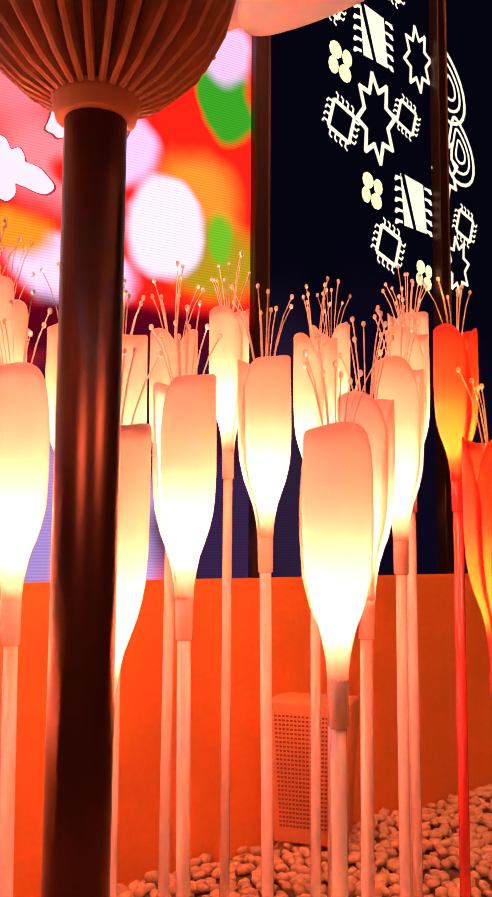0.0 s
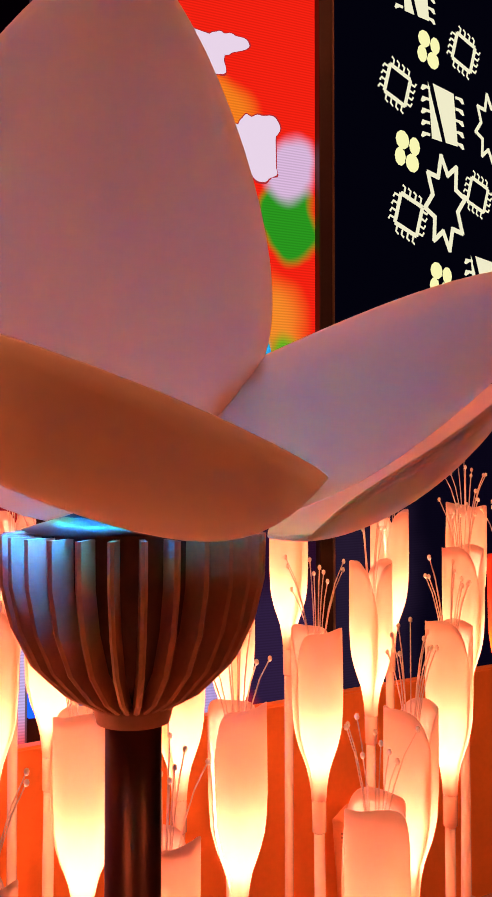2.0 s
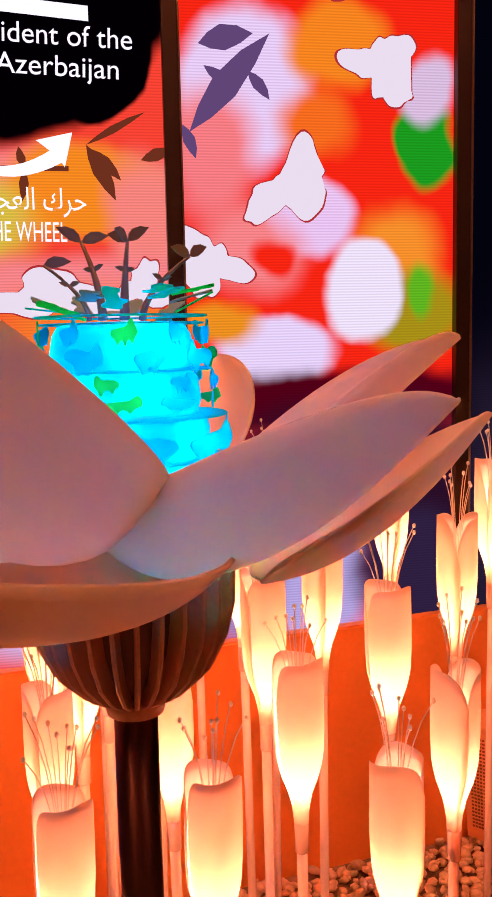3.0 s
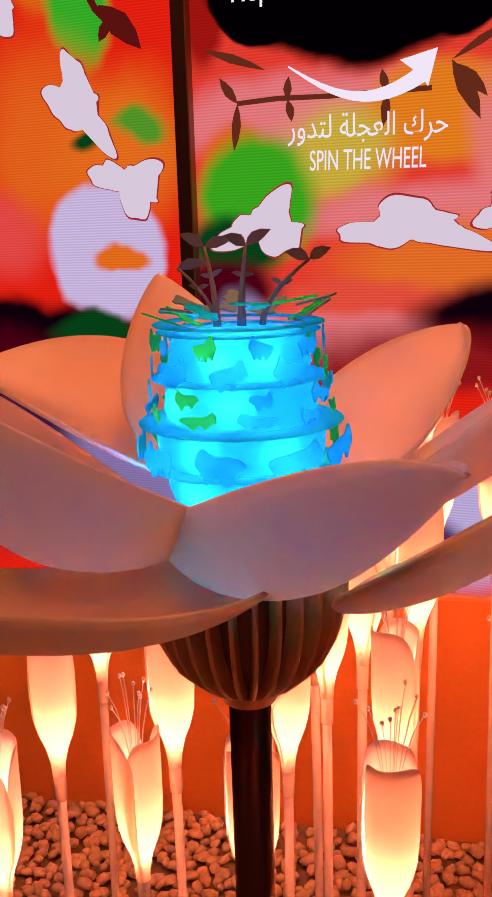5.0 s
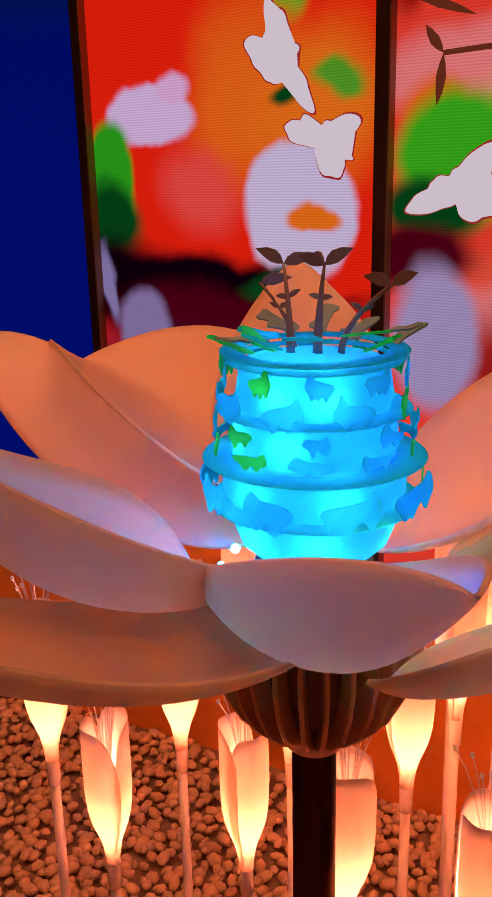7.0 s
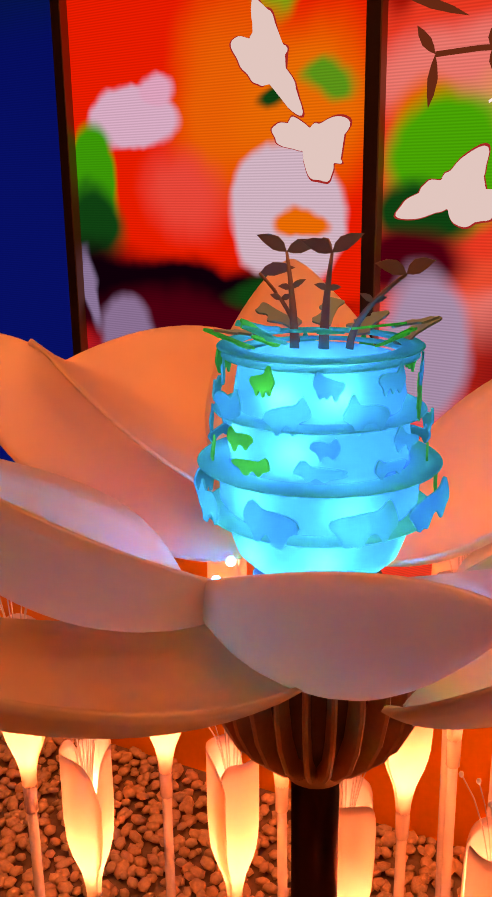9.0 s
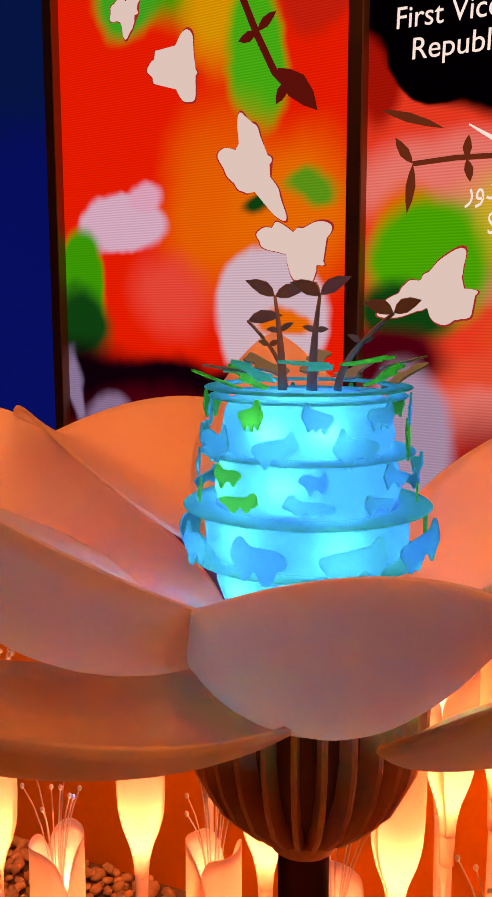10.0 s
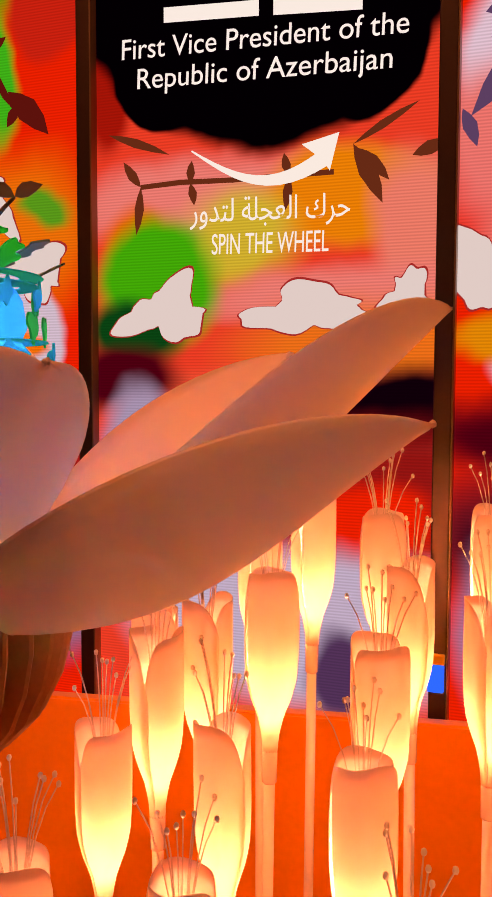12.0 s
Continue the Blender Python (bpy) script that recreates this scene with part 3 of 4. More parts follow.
PETALS = [
    # azimuth, foot radius, foot height, length, rise, sag, sideways bend, width, roundness of foot, of point, cup, roll, lifted tip, sideways shift
    (-24.9, 0.020, 1.350, 0.347, 0.215, 0.072, -0.077, 0.220, 0.428, 0.650, 0.847, -0.220, -0.034, -0.090),
    (4.3, 0.130, 1.330, 0.311, 0.238, 0.062, 0.242, 0.308, 0.575, 0.823, 0.294, -0.284, -0.076, -0.094),
    (14.5, 0.125, 1.331, 0.326, 0.310, 0.058, -0.332, 0.150, 0.460, 0.523, 0.876, -0.170, -0.057, 0.100),
    (55.7, 0.129, 1.337, 0.385, 0.299, 0.089, 0.110, 0.277, 0.863, 0.794, 0.518, -0.071, -0.073, 0.100),
    (93.8, 0.029, 1.420, 0.600, 0.259, -0.030, 0.449, 0.276, 0.358, 1.055, -0.123, 0.639, -0.080, 0.083),
    (148.0, 0.130, 1.415, 0.600, 0.137, -0.007, 0.171, 0.280, 0.468, 0.708, 0.500, -0.015, -0.080, 0.010),
    (169.2, 0.130, 1.360, 0.600, 0.237, 0.033, -0.007, 0.171, 0.685, 0.544, -0.200, -0.335, -0.051, -0.017),
    (-109.7, 0.103, 1.352, 0.325, 0.182, 0.036, 0.233, 0.292, 0.465, 0.747, 0.635, -0.031, 0.089, -0.062),
    (-115.1, 0.078, 1.355, 0.462, 0.110, 0.054, -0.414, 0.150, 0.350, 0.528, 0.694, -0.049, -0.015, 0.100),
]
for az, *shape in PETALS:
    ob = part("petal", petal_bm(*shape), M_petal, flower, "pale curved petal", True)
    ob.matrix_basis = Matrix.Rotation(math.radians(az), 4, "Z")


# ---- the glowing drum on the flower ----
drum = thing("lantern_drum", "blue glowing tiered drum with cut-out figures, on the flower", "lantern")
DZ = 1.408
part("body", lathe_bm([(0.050, DZ - 0.010), (0.068, DZ), (0.078, DZ + 0.010), (0.0845, DZ + 0.028), (0.086, DZ + 0.050), (0.088, DZ + 0.058), (0.094, DZ + 0.064), (0.095, DZ + 0.084), (0.092, DZ + 0.096), (0.084, DZ + 0.102), (0.083, DZ + 0.106), (0.086, DZ + 0.116), (0.083, DZ + 0.140), (0.076, DZ + 0.148), (0.076, DZ + 0.154), (0.080, DZ + 0.164), (0.076, DZ + 0.188), (0.070, DZ + 0.198), (0.05, DZ + 0.202)], 64), M_drum, drum, "frosted glowing body", True)
part("lamp_core", lathe_bm([(0.02, DZ + 0.02), (0.03, DZ + 0.03), (0.03, DZ + 0.17), (0.02, DZ + 0.18)], 20), L_cyan, drum, "cyan light core", True)
part("foot", lathe_bm([(0.055, DZ - 0.030), (0.057, DZ - 0.028), (0.057, DZ - 0.008), (0.04, DZ - 0.006)], 32), M_bracket, drum, "black round foot", True)


def ring_disc_bm(r, z):
    return lathe_bm([(0.074, z), (r, z), (r + 0.0012, z + 0.001), (r, z + 0.002), (0.074, z + 0.002), (0.074, z)], 64, False)


def cutout_bm(seed, w, h, prongs):
    """A plain flat ornament, w wide and h high: a rounded bar with uneven prongs above and below."""
    rnd = random.Random(seed)
    n = 30
    top, low = [], []
    ups = [(rnd.choice((-1, 1)) * rnd.uniform(0.25, 0.42), rnd.uniform(0.2, 0.4), rnd.uniform(0.09, 0.14))]
    downs = [(-0.36 + 0.72 * (q + rnd.uniform(0.1, 0.9)) / prongs, rnd.uniform(0.15, 0.36), rnd.uniform(0.07, 0.12)) for q in range(prongs)]
    sway = rnd.uniform(-0.12, 0.12)
    for k in range(n + 1):
        x = -0.5 + k / n
        thick = 0.20 * max(0.0, 1 - (2 * abs(x)) ** 2.6) ** 0.5 + 0.015
        mid = sway * math.sin(5 * x)
        up = mid + thick + sum(hh * math.exp(-((x - c) / ww) ** 2) for c, hh, ww in ups)
        dn = mid - thick - sum(hh * math.exp(-((x - c) / ww) ** 2) for c, hh, ww in downs)
        top.append((x * w, min(up, 0.5) * h))
        low.append((x * w, max(dn, -0.5) * h))
    return flat_bm([low + top[::-1]], -0.0010, 0.0010)


TIERS = [
    # height of the figures' middle, radius, count, figure width, figure height, prongs
    (0.074, 0.114, 9, 0.058, 0.044, 3), (0.117, 0.102, 10, 0.046, 0.020, 2), (0.138, 0.101, 8, 0.026, 0.024, 2), (0.164, 0.097, 9, 0.040, 0.036, 2), (0.190, 0.093, 10, 0.028, 0.028, 3),
]
tint = random.Random(8)
for i, (tz, tr, cnt, fw, fh, lb) in enumerate(TIERS):
    for k in range(cnt):
        a = 2 * math.pi * (k + 0.37 * i) / cnt
        bm = cutout_bm(100 * i + k % 4, fw, fh, lb)
        bm.transform(Matrix.Rotation(a, 4, "Z") @ Matrix.Translation((tr, 0, DZ + tz)) @ Matrix.Rotation(math.pi / 2 + tint.uniform(-0.35, 0.35), 4, "Z"))
        part("cutout", bm, tint.choice((M_cut, M_cut_blue, M_cut, M_cut_deep, M_cut_blue)), drum, "flat translucent ornament")
for tz, tr in ((0.052, 0.108), (0.099, 0.114), (0.149, 0.098)):
    part("tier_disc", ring_disc_bm(tr, DZ + tz), M_disc, drum, "clear acrylic disc", True)
for tz, tr in ((0.199, 0.090), (0.207, 0.094)):
    part("top_disc", ring_disc_bm(tr, DZ + tz), M_disc, drum, "clear acrylic disc", True)
for k in range(15):
    a = 2 * math.pi * k / 15 + tint.uniform(-0.12, 0.12)
    bm = cutout_bm(700 + k % 4, 0.050, 0.034, 2)
    bm.transform(Matrix.Rotation(a, 4, "Z") @ Matrix.Translation((0.082 + tint.uniform(-0.022, 0.016), 0, DZ + 0.214 + tint.uniform(0, 0.022))) @ Matrix.Rotation(tint.uniform(-0.5, -0.1), 4, "Y") @ Matrix.Rotation(tint.uniform(-0.5, 0.5), 4, "Z") @ Matrix.Rotation(math.pi / 2, 4, "X"))
    part("cutout", bm, tint.choice((M_cut, M_cut_dark, M_cut_blue, M_cut_dark)), drum, "flat translucent ornament")
LEDS = ((0.070, 0.030, 20), (0.070, 0.028, 255), (0.070, 0.030, 305), (0.070, 0.028, 140), (0.078, 0.078, 262), (0.078, 0.076, 318), (0.078, 0.078, 200), (0.070, 0.126, 285), (0.070, 0.124, 60), (0.070, 0.126, 235), (0.066, 0.172, 275), (0.066, 0.174, 312), (0.066, 0.172, 180))
for r, z, d in LEDS:
    bm = bmesh.new()
    ball_into(bm, (0, 0, 0), 0.010, 0.62, 12)
    bm.transform(Matrix.Translation((r * math.cos(math.radians(d)), r * math.sin(math.radians(d)), DZ + z)) @ Matrix.Rotation(math.radians(d), 4, "Z") @ Matrix.Diagonal((0.5, 1.35, 1, 1)))
    part("spot_led", bm, L_white, drum, "small white light", True)


def base_led(r, z, d, material, label):
    bm = bmesh.new()
    ball_into(bm, (r * math.cos(math.radians(d)), r * math.sin(math.radians(d)), DZ + z), 0.005, 1, 8)
    part("base_led", bm, material, drum, label, True)


for d in (30, 150, 240, 330):
    base_led(0.098, -0.026, d, L_green, "small green light")
for d in (85, 185, 214, 224, 266, 282, 296):
    base_led(0.100, -0.028, d, L_blue, "small blue light")


def sprig(x, y, lean, height, seed, tips, r0=0.0055):
    """A flat-cut metal stem with small pairs of leaves and larger ones at its tip."""
    rnd = random.Random(seed)
    s = thing("metal_sprig", "dark thin metal stem with pointed leaves, on the drum", "ornament", "sprigs on the drum")
    s.matrix_basis = Matrix.Translation((x, y, DZ + 0.204))
    pts = [(lean[0] * (v / 8) ** 1.8, lean[1] * (v / 8) ** 1.8, height * v / 8) for v in range(9)]
    bm = bmesh.new()
    tube_into(bm, pts, r0, 0.0017, 6)
    bm.transform(Matrix.Diagonal((1, 0.6, 1, 1)))
    part("stem", bm, M_twig, s, "", True)
    for q, sz, count in ((5, 0.014, 2), (8, 0.031, tips)):
        for side in range(count):
            ln, wd = sz * rnd.uniform(0.85, 1.15), sz * 0.30
            out = [(0, 0), (ln * 0.18, wd * 0.65), (ln * 0.40, wd * 0.95), (ln * 0.7, wd * 0.75), (ln, 0.1 * wd), (ln * 0.7, -wd * 0.25), (ln * 0.40, -wd * 0.45), (ln * 0.18, -wd * 0.3)]
            bm = flat_bm([out], -0.0008, 0.0008)
            turn = math.pi * side * (1 if count == 2 else 0.66) + rnd.uniform(-0.25, 0.25) + 0.35
            bm.transform(Matrix.Translation((pts[q][0], pts[q][1] * 0.6, pts[q][2])) @ Matrix.Rotation(turn, 4, "Z") @ Matrix.Rotation(rnd.uniform(-0.55, 0.0), 4, "Y"))
            part("leaf", bm, M_twig, s)
    return s


sprig(0.004, 0.0, (0.006, 0.004), 0.086, 1, 3, 0.0062)
sprig(-0.020, -0.012, (-0.020, 0.03), 0.085, 2, 2)
sprig(0.024, 0.012, (0.055, -0.004), 0.070, 3, 2, 0.0045)
sprig(-0.034, 0.016, (-0.048, 0.012), 0.062, 4, 1, 0.0030)

# ---- captions and ornaments on the screens ----
def caption(body, x, z, size, width, name, label, tilt=-0.035):
    cu = bpy.data.curves.new(name, "FONT")
    cu.body, cu.size, cu.align_x = body, size, "LEFT"
    cu.extrude = 0.0006
    ob = new(name, cu)
    dg = bpy.context.evaluated_depsgraph_get()
    me = bpy.data.meshes.new_from_object(ob.evaluated_get(dg))
    bpy.data.objects.remove(ob)
    xs = [v.co.x for v in me.vertices] or [0, 1]
    k = width / max(1e-6, max(xs) - min(xs))
    me.transform(Matrix.Diagonal((k, 1, 1, 1)) @ Matrix.Translation((-min(xs), 0, 0)))
    me.materials.clear()
    me.materials.append(L_text)
    ob = new(name, me)
    ob.parent = s_t
    ob.matrix_basis = Matrix.Translation((x, SCREEN_Y - 0.003, z)) @ Matrix.Rotation(tilt, 4, "Y").inverted() @ Matrix.Rotation(math.pi / 2, 4, "X")
    ob["label"] = label
    return ob


caption("ideas of multiculturalism.", -0.668, 2.583, 0.078, 0.735, "caption_line", "white printed words")
caption("First Vice President of the", -0.676, 2.414, 0.078, 0.793, "caption_line", "white printed words")
caption("Republic of Azerbaijan", -0.629, 2.331, 0.078, 0.706, "caption_line", "white printed words")
caption("\ufead\ufeed\ufeaa\ufe98\ufedf \ufe94\ufee0\ufea0\ufecc\ufedf\ufe8d \ufed9\ufeae\ufea3", -0.471, 1.960, 0.085, 0.445, "caption_line", "white printed words", -0.02)
caption("SPIN THE WHEEL", -0.407, 1.872, 0.078, 0.325, "caption_line", "pale yellow printed words", -0.02)
for x0, x1, z in ((-0.548, -0.275, 2.497), (-0.235, 0.0, 2.475)):
    bm = flat_bm([[(x0, z), (x1, z - 0.018), (x1, z + 0.022), (x0, z + 0.040)]], SCREEN_Y - 0.0035, SCREEN_Y - 0.0025)
    part("caption_bar", bm, L_text, s_t, "white bar of writing")


def on_screen(owner, name, outlines, material, label, depth=0.003, base=None):
    y = SCREEN_Y if base is None else base
    if name == "twig":
        for k, line in enumerate(outlines):
            part("twig_leaf" if len(line) == 8 else "twig_stem", flat_bm([line], y - depth - 0.001 - 0.0001 * k, y - depth - 0.0001 * k), material, owner, label)
        return None
    return part(name, flat_bm(outlines, y - depth - 0.001, y - depth), material, owner, label)


def stroke(pts, w):
    """An outline of width w along a line of points."""
    p = [Vector((x, 0, z)) for x, z in pts]
    L, R = [], []
    for i, q in enumerate(p):
        d = (p[min(i + 1, len(p) - 1)] - p[max(i - 1, 0)]).normalized()
        nrm = Vector((-d.z, 0, d.x))
        ww = w if not callable(w) else w(i / (len(p) - 1))
        L.append((q + nrm * ww / 2)[:])
        R.append((q - nrm * ww / 2)[:])
    return [(a[0], a[2]) for a in L] + [(a[0], a[2]) for a in R[::-1]]


def leafy(x, z, ln, wd, ang):
    c, s_ = math.cos(ang), math.sin(ang)
    out = []
    for u, w in ((0, 0), (0.2, 0.6), (0.45, 1), (0.75, 0.7), (1, 0), (0.75, -0.5), (0.45, -0.8), (0.2, -0.5)):
        px_, pz_ = u * ln, w * wd
        out.append((x + px_ * c - pz_ * s_, z + px_ * s_ + pz_ * c))
    return out


# the curved arrow
arc = []
for k in range(13):
    u = k / 12
    arc.append((-0.466 + 0.37 * u, 2.150 - 0.100 * math.sin(math.pi * u * 0.80) + 0.01 * u))
arrow = stroke(arc, lambda u: 0.004 + 0.040 * u)
on_screen(s_t, "arrow_shaft", [arrow], L_text, "white curved arrow")
on_screen(s_t, "arrow_head", [[(-0.155, 2.140), (-0.056, 2.162), (-0.080, 2.068), (-0.098, 2.096), (-0.128, 2.126)]], L_text, "white arrow point", 0.0045)
# dark leafy twigs over the blossoms
on_screen(s_t, "twig", [stroke([(-0.62, 2.065), (-0.5, 2.07), (-0.35, 2.065), (-0.2, 2.065), (-0.07, 2.065)], 0.014), leafy(-0.62, 2.065, 0.13, 0.016, 4.6), leafy(-0.62, 2.065, 0.09, 0.016, 2.2), leafy(-0.47, 2.065, 0.06, 0.014, 1.5), leafy(-0.47, 2.065, 0.06, 0.014, 4.9), leafy(-0.19, 2.065, 0.06, 0.014, 1.8), leafy(-0.19, 2.065, 0.09, 0.015, 4.6)], L_brown, "dark leafy twig silhouette", 0.0015)
on_screen(s_t, "twig", [leafy(-0.02, 2.13, 0.17, 0.026, -1.1), leafy(-0.02, 2.13, 0.19, 0.012, 0.5), leafy(-0.01, 2.12, 0.12, 0.02, -0.8), leafy(0.13, 2.09, 0.1, 0.02, 0.3)], L_brown, "dark leaf silhouette", 0.0015)
on_screen(s_t, "twig", [leafy(-0.72, 2.215, 0.20, 0.014, -0.35)], L_brown, "dark leaf silhouette", 0.0015)
on_screen(s_a, "twig", [stroke([(-1.33, 2.62), (-1.25, 2.66), (-1.18, 2.60), (-1.12, 2.47), (-1.06, 2.36), (-1.0, 2.30)], 0.022), leafy(-1.05, 2.37, 0.19, 0.040, -0.78), leafy(-1.20, 2.62, 0.09, 0.018, 2.6), leafy(-1.22, 2.64, 0.08, 0.018, 1.2), leafy(-1.12, 2.48, 0.08, 0.018, 0.6), leafy(-1.12, 2.48, 0.07, 0.018, 3.4), leafy(-1.02, 2.33, 0.07, 0.02, 4.2)], L_maroon, "dark leafy twig silhouette", 0.0015)
on_screen(s_b, "twig", [leafy(0.27, 2.17, 0.36, 0.045, 0.86), leafy(0.40, 2.30, 0.10, 0.02, 2.6), leafy(0.44, 2.34, 0.10, 0.02, -0.9), leafy(0.25, 2.19, 0.1, 0.02, -1.2), leafy(0.30, 2.41, 0.16, 0.04, 0.2)], L_violet, "violet leaf silhouette", 0.0015)


def drift(owner, x, z, w, h, ang, seed):
    """A plain white lobed patch that drifts over a screen, with a thin outline."""
    rnd = random.Random(seed)
    ph = [rnd.uniform(0, 6.28) for _ in range(3)]
    pts, rim = [], []
    for k in range(96):
        a = 2 * math.pi * k / 96
        rr = 0.52 + 0.62 * abs(math.cos(1.5 * a + ph[0])) ** 2.6 + 0.30 * abs(math.cos(2.5 * a + ph[1])) ** 5 + 0.05 * math.cos(9 * a + ph[2]) - 0.03 * math.cos(16 * a)
        for lst, g in ((pts, 0.0), (rim, 0.005)):
            px_, pz_ = (0.47 * w + g) * rr * math.cos(a), (0.47 * h + g) * rr * math.sin(a)
            lst.append((x + px_ * math.cos(ang) - pz_ * math.sin(ang), z + px_ * math.sin(ang) + pz_ * math.cos(ang)))
    on_screen(owner, "patch_rim", [rim], L_rim, "thin dark red outline", 0.0020)
    return on_screen(owner, "patch", [pts], L_patch, "white drifting patch", 0.0040)


for owner, x, z, w, h, ang, sd in ((s_a, -1.42, 2.42, 0.22, 0.17, -0.5, 1), (s_a, -1.14, 2.10, 0.30, 0.17, -1.0, 2), (s_a, -0.98, 1.86, 0.26, 0.16, -0.4, 3), (s_a, -1.62, 2.62, 0.14, 0.12, 0.6, 9),
                                   (s_t, -0.55, 1.72, 0.28, 0.17, 0.2, 4), (s_t, -0.12, 1.71, 0.40, 0.14, -0.05, 5), (s_t, 0.13, 1.74, 0.13, 0.15, 0.5, 6),
                                   (s_b, 0.56, 2.02, 0.30, 0.18, 0.7, 7), (s_b, 0.32, 1.80, 0.18, 0.22, 0.9, 8), (s_b, 0.84, 2.36, 0.22, 0.2, -0.9, 10), (s_b, 0.72, 2.62, 0.2, 0.14, 0.3, 11)):
    drift(owner, x, z, w, h, ang, sd)


def closed_ring(pts, w):
    """Short quads along a closed line."""
    outs = []
    for p, q in zip(pts, pts[1:]):
        d = Vector((q[0] - p[0], q[1] - p[1]))
        if d.length < 1e-6:
            continue
        d.normalize()
        e = d * w * 0.3
        outs.append(stroke([(p[0] - e.x, p[1] - e.y), (q[0] + e.x, q[1] + e.y)], w))
    return outs


# ornaments on the black screen, laid out along its own face
def comb_square(x, z, r, ang=0.5):
    outs = []
    c = [(x + r * math.cos(ang + k * math.pi / 2), z + r * math.sin(ang + k * math.pi / 2)) for k in range(4)]
    for k in range(4):
        p, q = Vector(c[k]), Vector(c[(k + 1) % 4])
        outs.append(stroke([tuple(p), tuple(q)], r * 0.20))
        d = (q - p).normalized()
        nrm = Vector((d.y, -d.x))
        for j in range(4):
            b0 = p.lerp(q, (j + 0.5) / 4)
            outs.append(stroke([tuple(b0), tuple(b0 + nrm * r * 0.34), tuple(b0 + nrm * r * 0.40 + d * r * 0.18)], r * 0.10))
    return outs


def bloom(x, z, r):
    outs = []
    for k in range(4):
        a = 0.6 + k * math.pi / 2
        cx, cz = x + 0.55 * r * math.cos(a), z + 0.55 * r * math.sin(a)
        outs.append([(cx + 0.42 * r * math.cos(t / 10 * 6.283) * (1.0 if k % 2 else 0.8), cz + 0.42 * r * math.sin(t / 10 * 6.283)) for t in range(10)])
    return outs


def star(x, z, r):
    ring = [(x + (r if k % 2 == 0 else r * 0.62) * math.cos(k * math.pi / 8 + 0.2) * 0.8, z + (r if k % 2 == 0 else r * 0.62) * math.sin(k * math.pi / 8 + 0.2) * 1.25) for k in range(17)]
    return closed_ring(ring, r * 0.13)


def wedge(x, z, r):
    outs = [[(x - 0.8 * r, z + r), (x - 0.6 * r, z - 0.9 * r), (x - 0.1 * r, z - 0.9 * r)], [(x - 0.55 * r, z + r), (x + 0.5 * r, z + 0.9 * r), (x + 0.7 * r, z - 0.9 * r), (x + 0.1 * r, z - 0.9 * r)]]
    for k in range(5):
        zz = z + r * (0.8 - 0.4 * k)
        outs.append(stroke([(x + 0.6 * r, zz), (x + 0.95 * r, zz), (x + 1.0 * r, zz - 0.14 * r)], r * 0.10))
        outs.append(stroke([(x - 0.7 * r, zz), (x - 1.05 * r, zz), (x - 1.1 * r, zz - 0.14 * r)], r * 0.10))
    return outs


def teardrop(x, z, r):
    def ring(k):
        return [(x + k * r * 0.62 * math.sin(t) * (1 - 0.45 * math.cos(t)) - 0.25 * k * r * max(0.0, math.cos(t)) ** 2, z + k * r * math.cos(t)) for t in [q / 24 * 6.283 for q in range(25)]]
    return closed_ring(ring(1.0), r * 0.10) + closed_ring(ring(0.66), r * 0.08) + closed_ring(ring(0.34), r * 0.07)


for kind_, lx, z, r in (("c", 0.38, 2.24, 0.075), ("b", 0.535, 2.04, 0.070), ("s", 0.56, 2.31, 0.13), ("c", 0.62, 1.865, 0.075), ("c", 0.73, 2.37, 0.065), ("b", 0.375, 2.45, 0.075), ("w", 0.555, 2.61, 0.10), ("w", 0.77, 2.05, 0.10),
                        ("s", 0.96, 2.25, 0.10), ("c", 1.08, 2.05, 0.065), ("t", 1.0, 2.58, 0.14), ("t", 1.06, 2.34, 0.13), ("s", 1.03, 1.88, 0.09), ("s", 0.80, 2.62, 0.10), ("c", 0.33, 2.66, 0.07), ("b", 0.48, 2.82, 0.07), ("c", 0.66, 2.86, 0.07), ("b", 0.82, 1.80, 0.06), ("w", 0.42, 3.0, 0.09)):
    outs = {"c": comb_square, "b": bloom, "s": star, "w": wedge, "t": teardrop}[kind_](lx, z, r)
    on_screen(s_n, "ornament", outs, L_ivory if kind_ != "b" else L_lime, "glowing ivory ornament", 0.003, 0.0)

# ---- the perforated box by the wall ----
bx = thing("perforated_box", "pale perforated metal box beside the low wall", "box")
bx.matrix_basis = Matrix.Translation((1.18, 1.46, 0.0)) @ Matrix.Rotation(math.radians(-48), 4, "Z") @ Matrix.Diagonal((1.35, 1.0, 1.0, 1.0))
bm = box_bm(-0.085, 0.085, -0.085, 0.085, 0.03, 0.40, 0.006)
for v in bm.verts:
    k = 0.80 + 0.20 * (v.co.z / 0.40)
    v.co.x *= k
    v.co.y *= k
part("casing", bm, M_box, bx, "", True)
bm = bmesh.new()
for i in range(16):
    for j in range(26):
        zz = 0.075 + j * 0.0115
        k = (0.80 + 0.20 * zz / 0.40)
        xx = (-0.062 + i * 0.0083) * k
        bmesh.ops.create_cube(bm, size=0.0048, matrix=Matrix.Translation((xx, -0.0853 * k, zz)))
holes = part("perforation", bm, M_hole, bx, "rows of small dark holes")
holes["kind"] = "stuff"

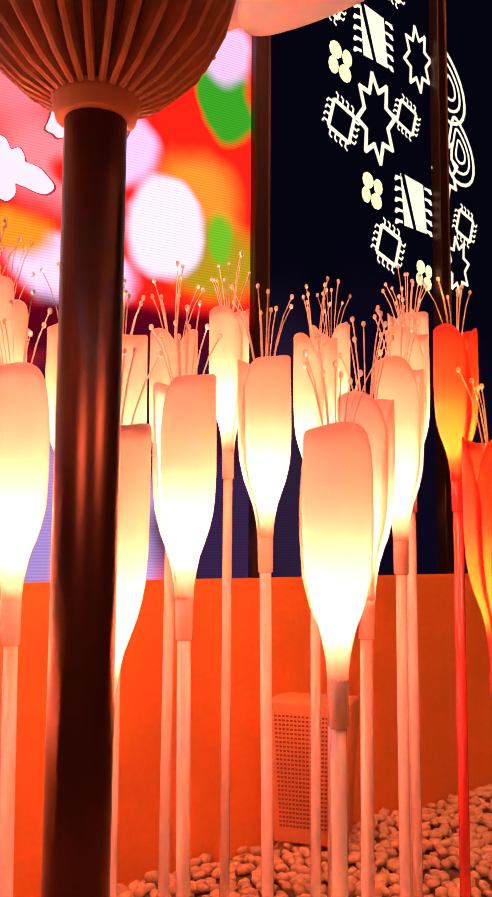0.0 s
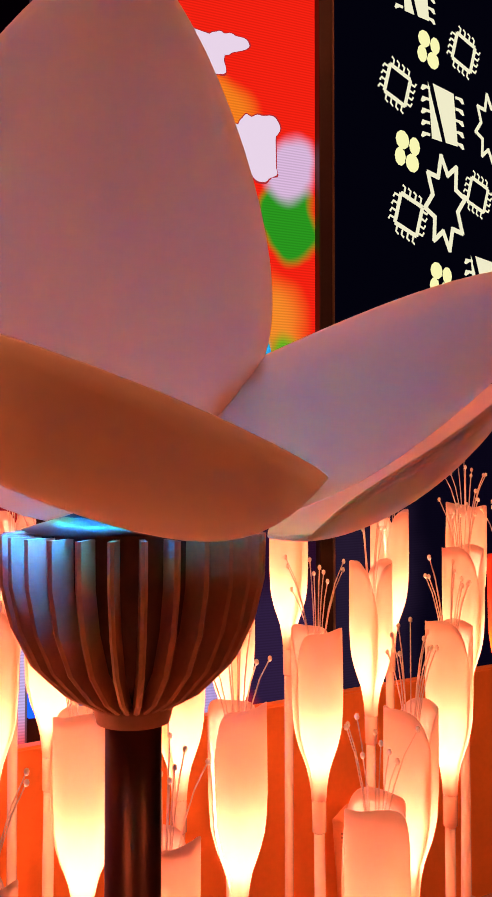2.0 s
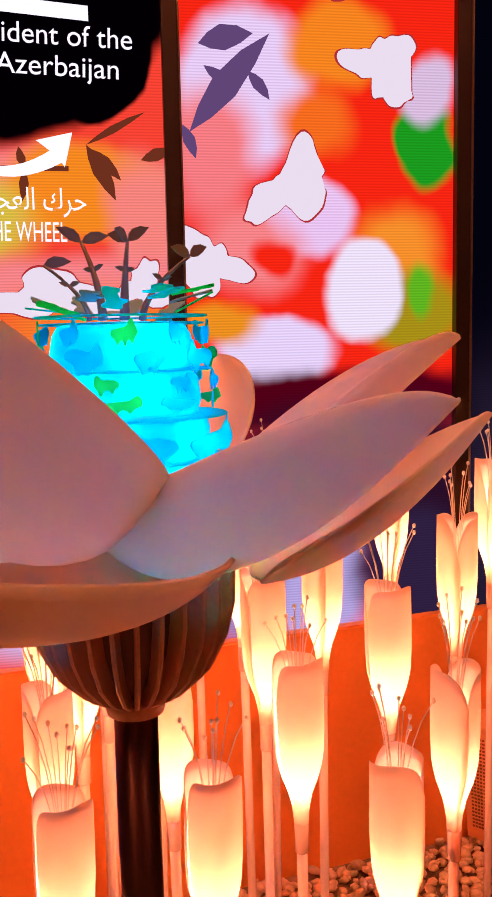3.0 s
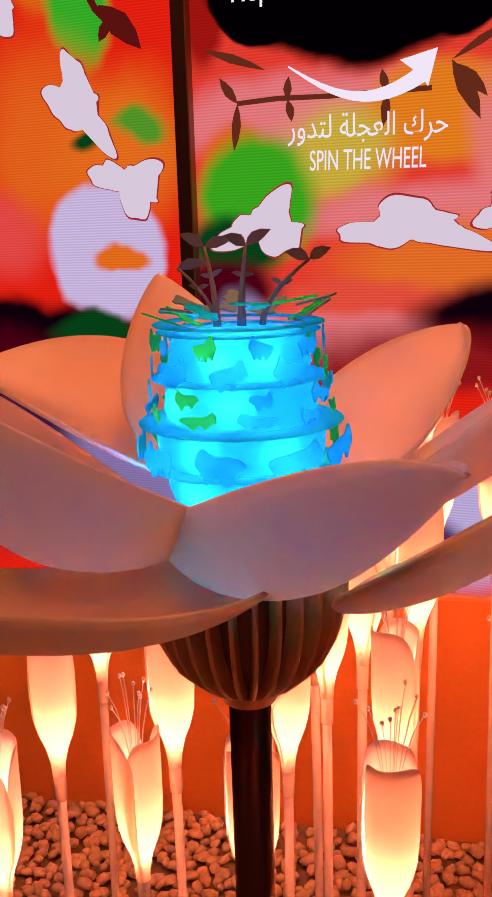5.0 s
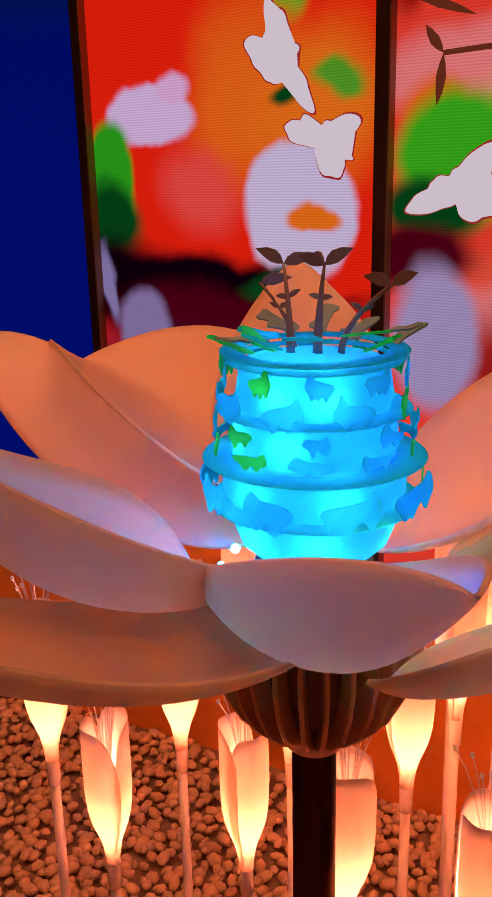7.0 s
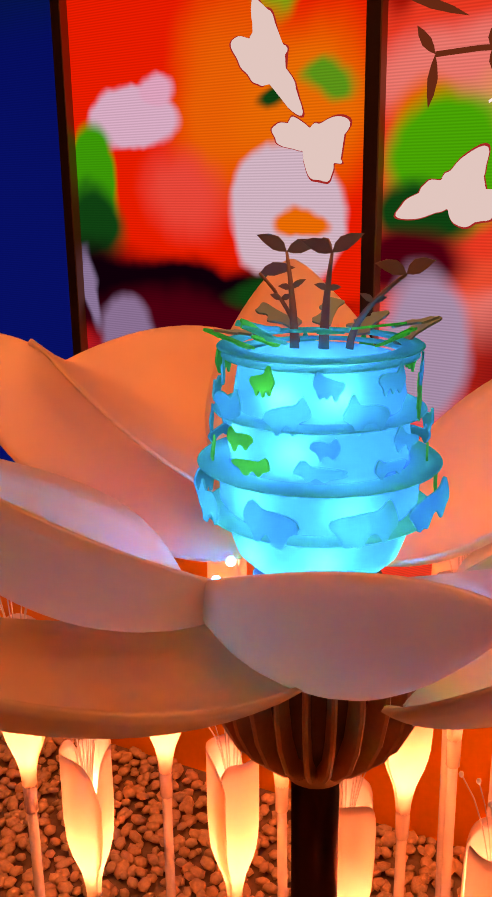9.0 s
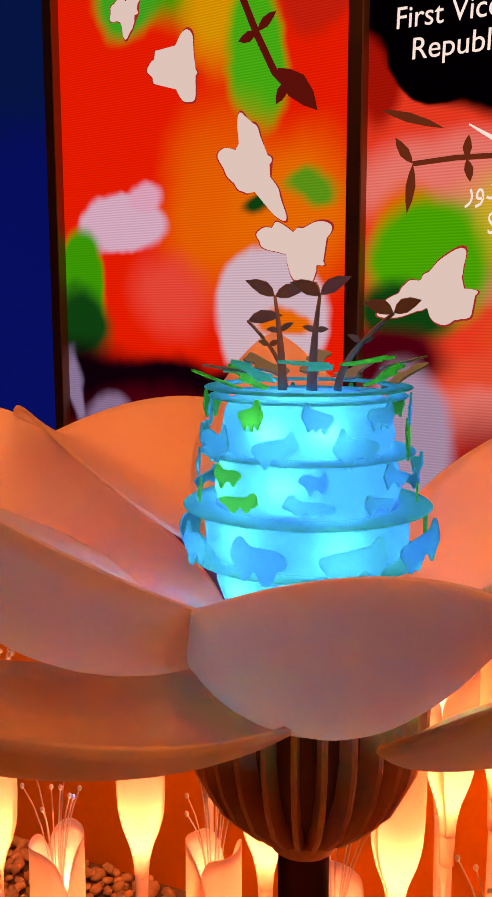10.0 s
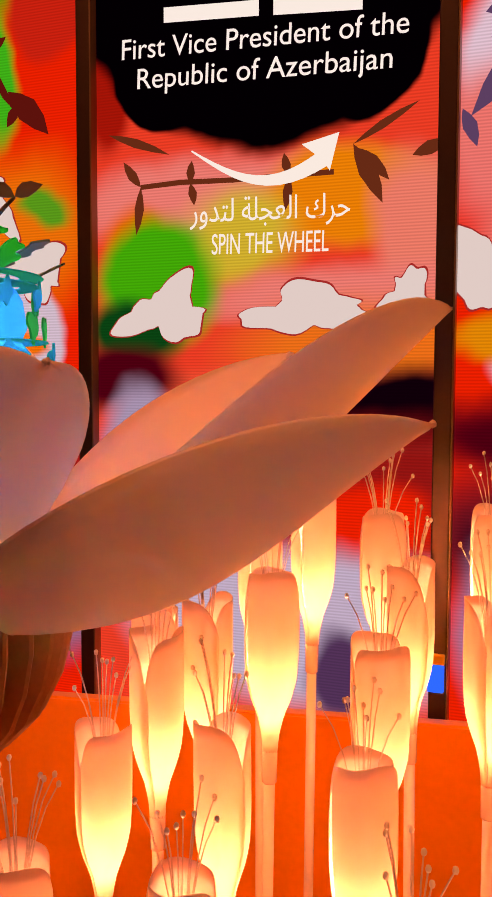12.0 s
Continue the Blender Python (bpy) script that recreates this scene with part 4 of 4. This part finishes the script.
# ---- pebbles ----
def pebble_bm(seed):
    rnd = random.Random(seed)
    bm = bmesh.new()
    bmesh.ops.create_icosphere(bm, subdivisions=1, radius=1.0)
    sx, sy, sz = rnd.uniform(0.8, 1.25), rnd.uniform(0.7, 1.0), rnd.uniform(0.5, 0.75)
    for v in bm.verts:
        k = rnd.uniform(0.86, 1.12)
        v.co = Vector((v.co.x * sx * k, v.co.y * sy * k, v.co.z * sz * k))
    return bm


protos = []
for k in range(6):
    bm = pebble_bm(900 + k)
    for fc in bm.faces:
        fc.smooth = True
    me = bpy.data.meshes.new("pebble")
    bm.to_mesh(me)
    bm.free()
    me.materials.append(M_pebble)
    protos.append(me)
bed = thing("pebble_bed", "bed of pale rounded pebbles under the tulip lamps", "pebbles")
rnd = random.Random(77)
singles = 0
verts, faces = [], []
step = 0.034
for iy in range(int(2.2 / step)):
    for ix in range(int(4.6 / step)):
        x = -2.0 + (ix + rnd.uniform(0.1, 0.9)) * step + (0.5 * step if iy % 2 else 0)
        y = -0.35 + (iy + rnd.uniform(0.1, 0.9)) * step
        if y > wall_y(x) - 0.045:
            continue
        r = rnd.uniform(0.015, 0.025)
        z = 0.002 + rnd.uniform(-0.004, 0.016)
        m = Matrix.Translation((x, y, z)) @ Euler((rnd.uniform(-0.5, 0.5), rnd.uniform(-0.5, 0.5), rnd.uniform(0, 6.28))).to_matrix().to_4x4() @ Matrix.Scale(r, 4)
        me = protos[rnd.randrange(6)]
        if singles < 290 and -0.62 < x < -0.02 and 0.62 < y < 1.15:
            ob = new("pebble", me)
            ob.parent = bed
            ob.matrix_basis = m
            singles += 1
        else:
            o = len(verts)
            verts.extend((m @ v.co)[:] for v in me.vertices)
            faces.extend(tuple(o + i for i in pl.vertices) for pl in me.polygons)
me = bpy.data.meshes.new("pebble_mass")
me.from_pydata(verts, [], faces)
me.materials.append(M_pebble)
me.polygons.foreach_set("use_smooth", [True] * len(me.polygons))
mass = new("pebble_mass", me)
mass.parent = bed
mass["kind"] = "stuff"
